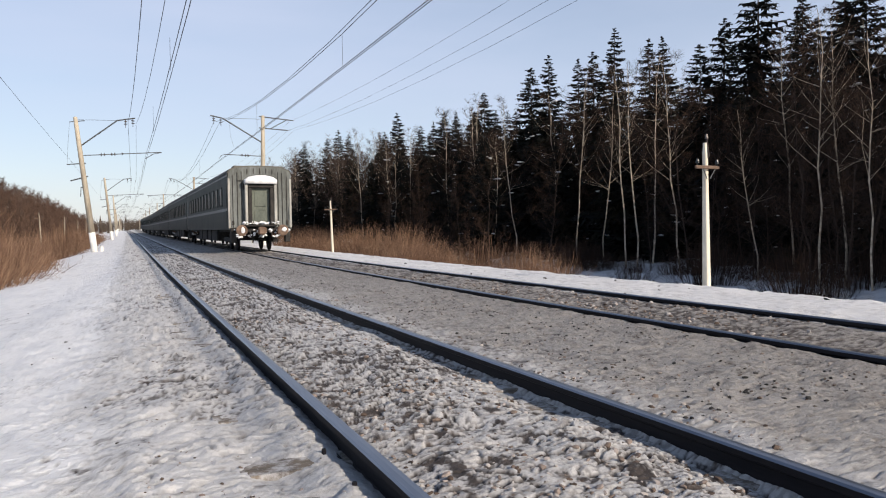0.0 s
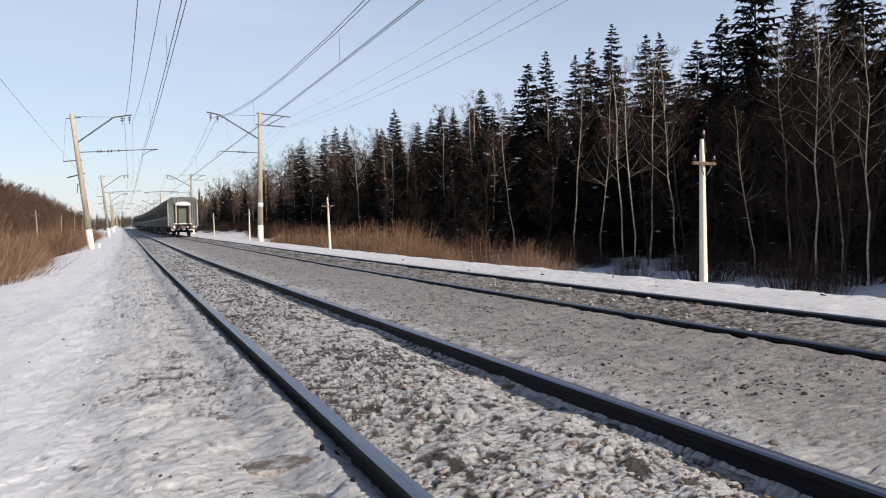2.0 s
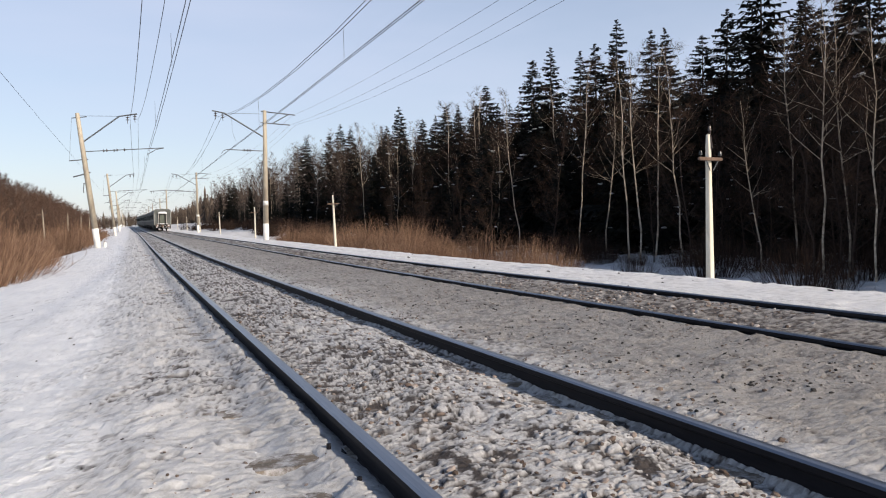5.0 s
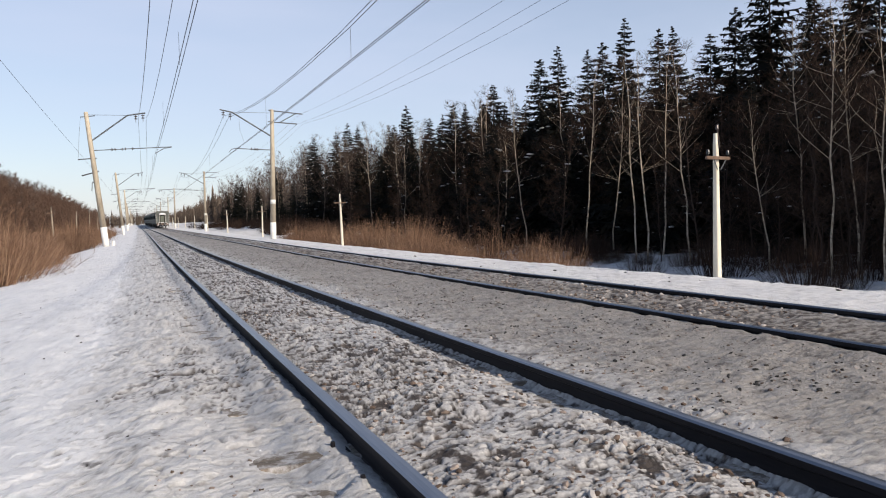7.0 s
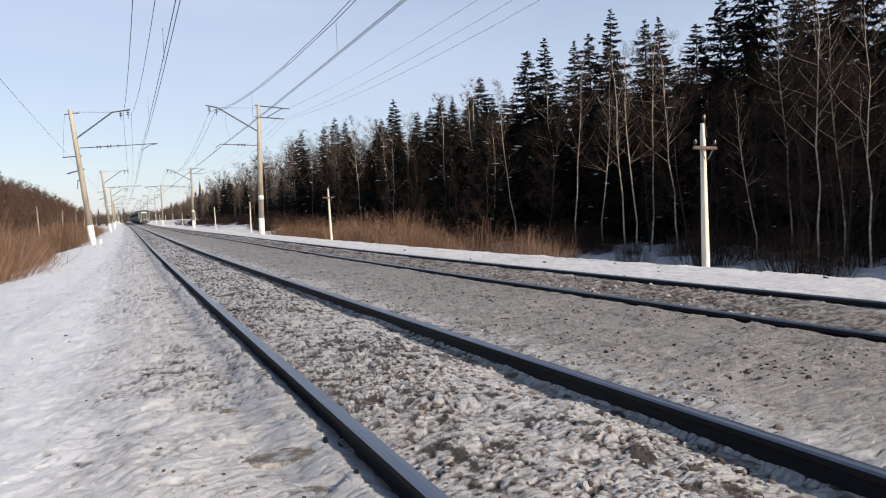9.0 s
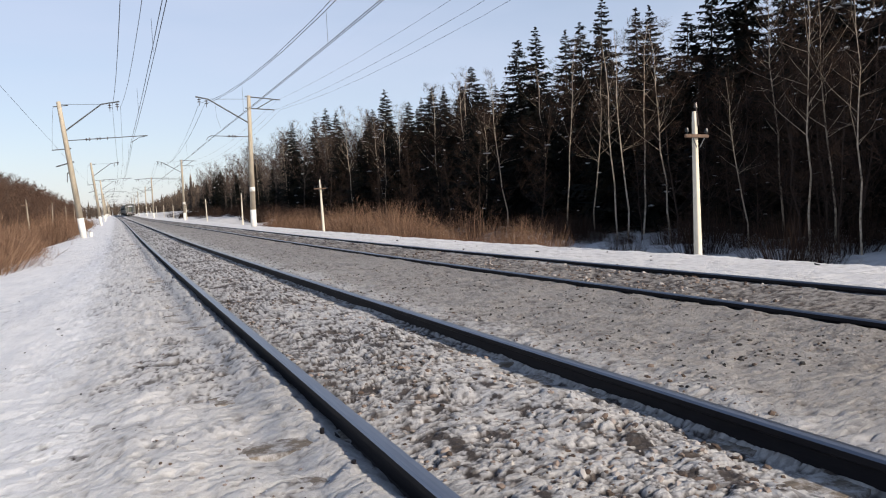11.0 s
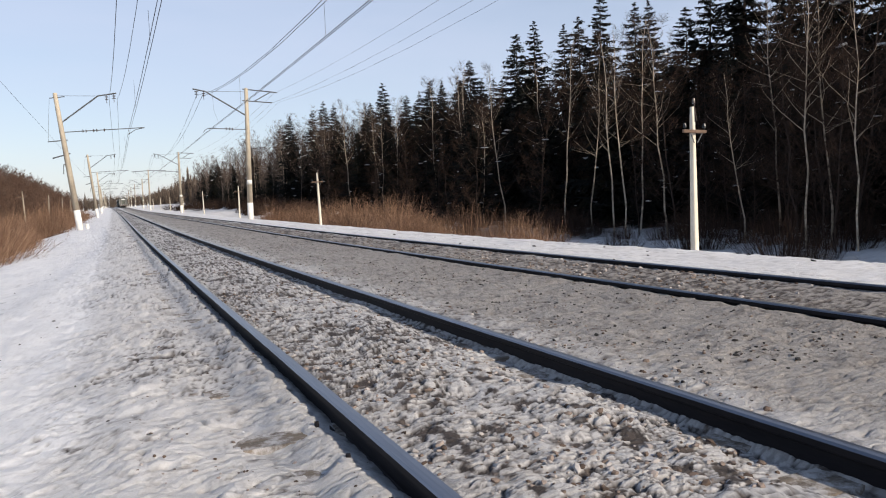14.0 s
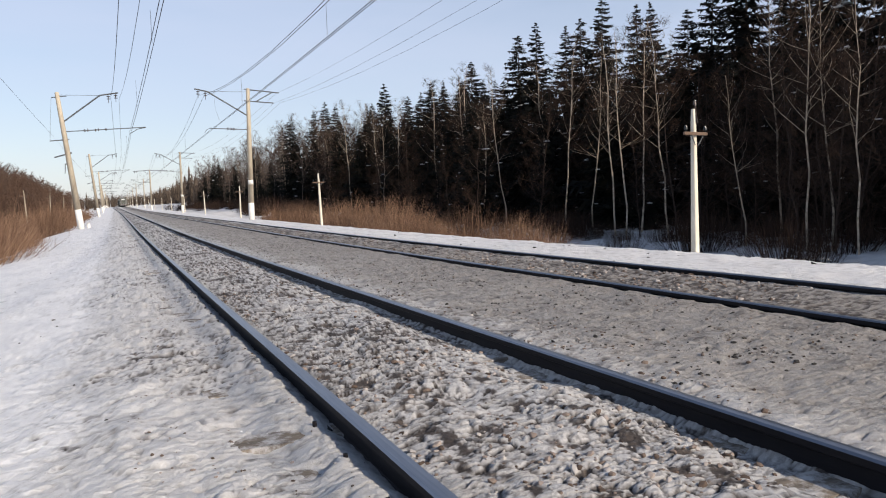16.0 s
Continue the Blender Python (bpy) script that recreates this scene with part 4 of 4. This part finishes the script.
def bare_tree(seed, h, spread, mat, label, kind, twigs=420, fork=0.35, limbs_n=22, stout=0.005, rising=(0.5, 1.6), thick=0.009):
    """A leafless tree: trunk, boughs, and a haze of fine twigs."""
    rnd = random.Random(seed)
    ob = tagged(new(kind.replace(" ", "_")), label, kind, "bare trees")
    lean = Vector((rnd.uniform(-0.06, 0.06), rnd.uniform(-0.06, 0.06), 1))
    path = [Vector((0, 0, -0.4))]
    for i in range(1, 8):
        path.append(Vector((lean.x * h * i / 7 + rnd.uniform(-0.14, 0.14), lean.y * h * i / 7 + rnd.uniform(-0.14, 0.14), h * i / 7)))
    rad = [h * stout * (1 - 0.9 * i / 7) + 0.008 for i in range(8)]
    s = Shape()
    s.tube(path, rad, 6)
    part("trunk", s, mat, ob)
    boughs, tw, ends = Shape(), Shape(), []
    for k in range(limbs_n):
        t = rnd.uniform(fork, 0.97)
        i = min(6, int(t * 7))
        p = path[i].lerp(path[i + 1], t * 7 - i)
        a = rnd.uniform(0, 6.283)
        ln = spread * rnd.uniform(0.45, 1.15) * (1.2 - t) + 0.3
        up = rnd.uniform(*rising)
        q1 = p + Vector((math.cos(a), math.sin(a), up)) * ln * 0.45
        q2 = q1 + Vector((math.cos(a + rnd.uniform(-0.5, 0.5)) * 0.7, math.sin(a) * 0.7, up * 1.05 - 0.1)) * ln * 0.4
        q3 = q2 + Vector((math.cos(a) * 0.4, math.sin(a) * 0.4, up)) * ln * 0.25
        r = rad[i] * rnd.uniform(0.22, 0.4)
        boughs.tube([p, q1, q2, q3], [r, r * 0.6, r * 0.35, 0.005], 4)
        ends += [(p.lerp(q1, 0.5), q1, ln), (q1, q2, ln), (q2, q3, ln), (q2, q3, ln)]
    ends += [(path[5], path[6], spread * 0.5), (path[6], path[7], spread * 0.5)] * 2
    tagged(part("branchwork", boughs, mat, ob), kind="stuff")
    for k in range(twigs):
        a0, b0, ln = rnd.choice(ends)
        p = a0.lerp(b0, rnd.uniform(0.1, 1))
        a = rnd.uniform(0, 6.283)
        d = Vector((math.cos(a), math.sin(a), rnd.uniform(0.1, 1.6))).normalized() * (ln * rnd.uniform(0.15, 0.5) + 0.1)
        side = d.cross(Vector((rnd.uniform(-1, 1), rnd.uniform(-1, 1), 0.3))).normalized() * thick
        m = p + d * 0.5 + Vector((rnd.uniform(-.1, .1), rnd.uniform(-.1, .1), 0.05))
        tw.add([p - side, p + side, m + side * 0.7, m - side * 0.7, p + d], [(0, 1, 2, 3), (3, 2, 4)])
        for j in range(2):
            e = m + Vector((rnd.uniform(-1, 1), rnd.uniform(-1, 1), rnd.uniform(-0.2, 1))) * ln * 0.22
            tw.add([m - side * 0.6, m + side * 0.6, e], [(0, 1, 2)])
    part("twigwork", tw, M_GREYTWIG if mat is M_GREYBARK else M_RUSSET if "russet" in kind else M_TWIG, ob)
    return ob


def shrub(seed, h, w, stems, mat, label, r=0.012, name="willow_shrub"):
    rnd = random.Random(seed)
    s = Shape()
    for k in range(stems):
        a, d = rnd.uniform(0, 6.283), w * rnd.random() ** 0.6
        p = Vector((math.cos(a) * d, math.sin(a) * d, -0.15))
        edge = 1 - 0.6 * (d / w) ** 2
        p = p * 0.75
        tip = p + Vector((math.cos(a) * d * 0.6 + rnd.gauss(0, 0.3), math.sin(a) * d * 0.6 + rnd.gauss(0, 0.3), h * edge * rnd.uniform(0.45, 1.05)))
        m = p.lerp(tip, 0.5) + Vector((rnd.uniform(-.1, .1), rnd.uniform(-.1, .1), 0))
        c = Vector((rnd.uniform(-1, 1), rnd.uniform(-1, 1), 0)).normalized() * r
        s.add([p - c, p + c, m + c * 0.8, m - c * 0.8, tip], [(0, 1, 2, 3), (3, 2, 4)])
        for j in range(3):
            u = rnd.uniform(0.35, 0.9)
            q = p.lerp(tip, u)
            e = q + Vector((rnd.gauss(0, 0.4), rnd.gauss(0, 0.4), rnd.uniform(0.1, 0.6))) * h * 0.3
            s.add([q - c * 0.6, q + c * 0.6, e], [(0, 1, 2)])
    ob = tagged(new(name), label, "shrub", "scrub")
    part("stem_clump", s, mat, ob)
    return ob


USED = set()


def strew(kinds, places, seed, tilt=2.0):
    """Copies of the kinds at the places (x, y, size)."""
    rnd = random.Random(seed)
    for x, y, k in places:
        src = rnd.choice(kinds)
        m = pose(*on_ground(x, y, 0.05), rnd.uniform(-tilt, tilt), rnd.uniform(-tilt, tilt), rnd.uniform(0, 360))
        ob = copy_thing(src, m) if src.name in USED else src
        USED.add(src.name)
        ob.matrix_basis = m @ Matrix.Diagonal((k, k, k, 1))


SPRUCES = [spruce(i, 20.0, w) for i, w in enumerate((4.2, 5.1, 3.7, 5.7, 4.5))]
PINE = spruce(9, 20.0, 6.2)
BIRCHES = [bare_tree(20 + i, 14.0, 3.4, M_BIRCH, "bare pale-trunked birch at the forest edge", "birch tree", 560, 0.42, 26, 0.0042, (0.2, 1.5)) for i in range(4)]
BROWNS = [bare_tree(40 + i, 11.0, 3.0, M_BARK, "bare brown sapling with a haze of twigs", "bare sapling", 640, 0.12, 32, 0.0042, thick=0.01) for i in range(3)]
GREYS = [bare_tree(50 + i, 14.0, 4.2, M_GREYBARK, "bare grey-brown wood tree with a rounded twiggy crown", "bare tree", 430, 0.25, 28, 0.0048, thick=0.017) for i in range(3)]
RUSSETS = [bare_tree(80 + i, 11.0, 3.0, M_BARK, "bare russet sapling in the scrub beside the line", "russet sapling", 560, 0.1, 30, 0.004, thick=0.016) for i in range(2)]
WILLOWS = [shrub(60 + i, 3.0, 1.8, 430, M_WILLOW, "russet leafless willow shrub beside the embankment", 0.01) for i in range(3)]
SCRUB = [shrub(70 + i, 3.2, 1.9, 260, M_TWIG, "dark bare undergrowth below the forest trees", 0.012, "undergrowth_shrub") for i in range(2)]

rnd = random.Random(9)
edge = lambda y: 27 - 5 * min(1, max(0, (y - 85) / 40)) + 2.0 * math.sin(y * 0.06) + 1.5 * math.sin(y * 0.21)
# tall trees of the forest's edge that stand out: x, y, height
TALL = [(33, 156, 15.9), (33, 122, 16.7), (33, 115, 15.3), (33, 101, 14.3), (33, 92, 16.7), (33, 78, 15.3), (33, 67, 15.6), (33, 73, 14.8), (34, 63.5, 13.4), (36, 75, 15.0), (35, 69, 14.4), (33, 60, 13.0), (36, 83, 15.2), (34, 87, 14.6), (37, 64, 17.8), (37, 61, 18.5), (37, 56, 16.9),
        (37, 53.4, 17.0), (37, 51, 18.3), (37, 46, 16.3), (37, 44, 16.2), (37, 41, 14.9), (37, 39, 16.2), (38, 37.4, 14.6), (37, 29, 15.3), (38, 31.5, 14.4), (38, 33.5, 15.2), (39, 26, 15.5), (40, 23.5, 15.8), (41, 21, 15.5)]
strew(SPRUCES, [(x, y, h / 20) for x, y, h in TALL], 21)
strew([PINE], [(37, 35.6, 0.9)], 22)
stand = lambda y: float(np.interp(y, [-30, 15, 30, 50, 63, 80, 100, 120, 160, 220, 300], [11, 11.5, 12.6, 13.4, 13.2, 14.6, 13.8, 14.6, 15, 15.5, 15.5]))
wood = []
for row in range(8):
    y = 15.0 + row * 0.9
    while y < 260:
        if y < 115 or rnd.random() < 0.5:
            full = stand(y) / 20 * (1 + 0.03 * row) * (1 if y < 130 else 0.7)
            wood.append((edge(y) + 2.5 + row * 3.4 + rnd.uniform(-1.5, 1.5), y, full * rnd.uniform(0.68, 0.98)))
        y += rnd.uniform(3.0, 5.4) * (1 + y / 170)
wood += [(33 + i * 1.9 + rnd.uniform(-1, 1), 17 + (i * 7) % 15 + rnd.uniform(-1, 1), rnd.uniform(0.68, 0.85)) for i in range(16)]
wood += [(36 + i * 1.6, 16 + (i * 5) % 17 + rnd.uniform(-1, 1), rnd.uniform(0.85, 1.0)) for i in range(14)]
wood += [(rnd.uniform(33, 50), rnd.uniform(-26, 14), rnd.uniform(0.65, 0.95)) for i in range(34)]      # forest carried on unseen beside the camera, added to shade the undergrowth
strew(SPRUCES, wood, 1)
# birches that stand out: x, y, height
PALE = [(27, 49.4, 12.1), (28, 42.9, 13.0), (27, 35.0, 11.8), (27, 36.0, 11.6), (27, 31.3, 11.7), (25, 21.0, 10.7), (25, 18.8, 9.5), (29, 41.1, 11.3), (30, 69.1, 14.3),
        (29, 77.9, 13.3), (29, 82.7, 12.6), (29, 105.0, 13.0), (26, 20.7, 10.7), (26, 25.1, 7.7), (30, 26.7, 12.2), (30, 37.4, 13.3), (31, 64.6, 14.8)]
strew(BIRCHES, [(x, y, h / 14) for x, y, h in PALE], 23, 3)
strew(BIRCHES, [(edge(y) + rnd.uniform(1, 5), y, rnd.uniform(0.7, 1.0)) for y in [48 + i * 7.0 + rnd.uniform(-2, 2) for i in range(18)]], 2, 4)
strew(BROWNS, [(edge(y) + rnd.uniform(2.5, 11), y, stand(y) * rnd.uniform(0.78, 1.04) / 12.5) for y in [22 + i * 1.7 + rnd.uniform(-1, 1) for i in range(62)]], 36, 4)
strew(BROWNS, [(edge(y) - rnd.uniform(-4, 3), y, rnd.uniform(0.6, 1.0)) for y in [14 + i * 0.8 for i in range(24)]], 3, 5)
strew(BROWNS, [(edge(y) - rnd.uniform(-4, 3), y, rnd.uniform(0.5, 0.9)) for y in [34 + i * 4.6 for i in range(16)]], 31, 5)
strew(GREYS, [(edge(y) + rnd.uniform(0, 22), y, rnd.uniform(0.65, 1.0)) for y in [98 + i * 1.1 for i in range(150)]], 32, 4)
bank = lambda a: 2.0 + 0.49 * a        # the wood beside the near track grows taller away from the line
strew(RUSSETS, [(-a, 62 + 240 * rnd.random() ** 1.2, bank(a) * rnd.uniform(0.72, 1.0) / 11) for a in [8.5 + rnd.random() * 17 for i in range(230)]], 34, 4)
strew(GREYS, [(-a, 80 + 230 * rnd.random() ** 1.2, min(bank(a), 16.5) * rnd.uniform(0.75, 1.0) / 14) for a in [18 + rnd.random() * 28 for i in range(190)]], 33, 4)
strew(SPRUCES, [(-a, 110 + 200 * rnd.random(), min(bank(a), 16) * rnd.uniform(0.65, 1.0) / 20) for a in [14 + rnd.random() * 30 for i in range(46)]], 35)
strew(SCRUB, [(edge(y) - rnd.uniform(-1, 8), y, rnd.uniform(0.4, 0.9)) for y in [78 + i * 1.6 for i in range(80)]], 41)
strew(SCRUB, [(edge(y) - rnd.uniform(-3, 8), y, rnd.uniform(0.35, 0.9)) for y in [13 + i * 0.9 for i in range(112)]], 4)
for cx, cy, n, size in ((14.6, 27.5, 5, 0.72), (15.6, 29.5, 4, 0.75), (14.8, 33.5, 7, 0.9), (15.2, 39, 6, 0.85), (14.8, 43, 8, 1.05), (15.6, 46, 5, 0.9), (14.6, 49.5, 8, 1.1),
                        (16, 53, 5, 0.95), (15, 61, 8, 1.1), (16, 66, 6, 0.95), (14.8, 72, 7, 1.0), (17, 80, 4, 0.8), (22, 95, 6, 0.8), (24, 112, 6, 0.8)):
    strew(WILLOWS, [(cx + rnd.gauss(0, 0.9), cy + rnd.gauss(0, 1.2), size * rnd.uniform(0.5, 1.15)) for i in range(n)], 5)
strew(WILLOWS, [(-4.6 - rnd.random() ** 1.3 * 16, 25 + 130 * rnd.random() ** 1.4, rnd.uniform(0.7, 1.15)) for i in range(165)], 6)



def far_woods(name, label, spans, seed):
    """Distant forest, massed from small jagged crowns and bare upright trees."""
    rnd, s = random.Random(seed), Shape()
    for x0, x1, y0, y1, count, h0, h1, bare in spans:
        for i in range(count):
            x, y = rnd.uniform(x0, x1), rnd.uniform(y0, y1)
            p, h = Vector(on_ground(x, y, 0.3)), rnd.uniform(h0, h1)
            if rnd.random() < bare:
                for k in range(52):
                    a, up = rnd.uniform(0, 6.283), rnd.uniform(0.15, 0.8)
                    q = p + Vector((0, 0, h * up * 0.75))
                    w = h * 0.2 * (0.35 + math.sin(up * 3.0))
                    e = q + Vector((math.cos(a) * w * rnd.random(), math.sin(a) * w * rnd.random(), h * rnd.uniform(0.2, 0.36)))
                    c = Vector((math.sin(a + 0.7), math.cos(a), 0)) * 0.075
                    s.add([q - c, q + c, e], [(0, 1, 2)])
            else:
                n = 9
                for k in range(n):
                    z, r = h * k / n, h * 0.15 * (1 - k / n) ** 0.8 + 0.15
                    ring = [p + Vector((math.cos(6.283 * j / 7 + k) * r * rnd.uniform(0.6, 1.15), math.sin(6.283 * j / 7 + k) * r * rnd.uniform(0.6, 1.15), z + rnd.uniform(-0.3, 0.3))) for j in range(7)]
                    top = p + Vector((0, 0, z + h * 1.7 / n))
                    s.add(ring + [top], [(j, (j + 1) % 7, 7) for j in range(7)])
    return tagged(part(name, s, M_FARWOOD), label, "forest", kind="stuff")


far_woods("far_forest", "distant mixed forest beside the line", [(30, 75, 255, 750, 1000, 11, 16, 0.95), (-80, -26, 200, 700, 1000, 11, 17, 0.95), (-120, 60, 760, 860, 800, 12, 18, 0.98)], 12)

motions()
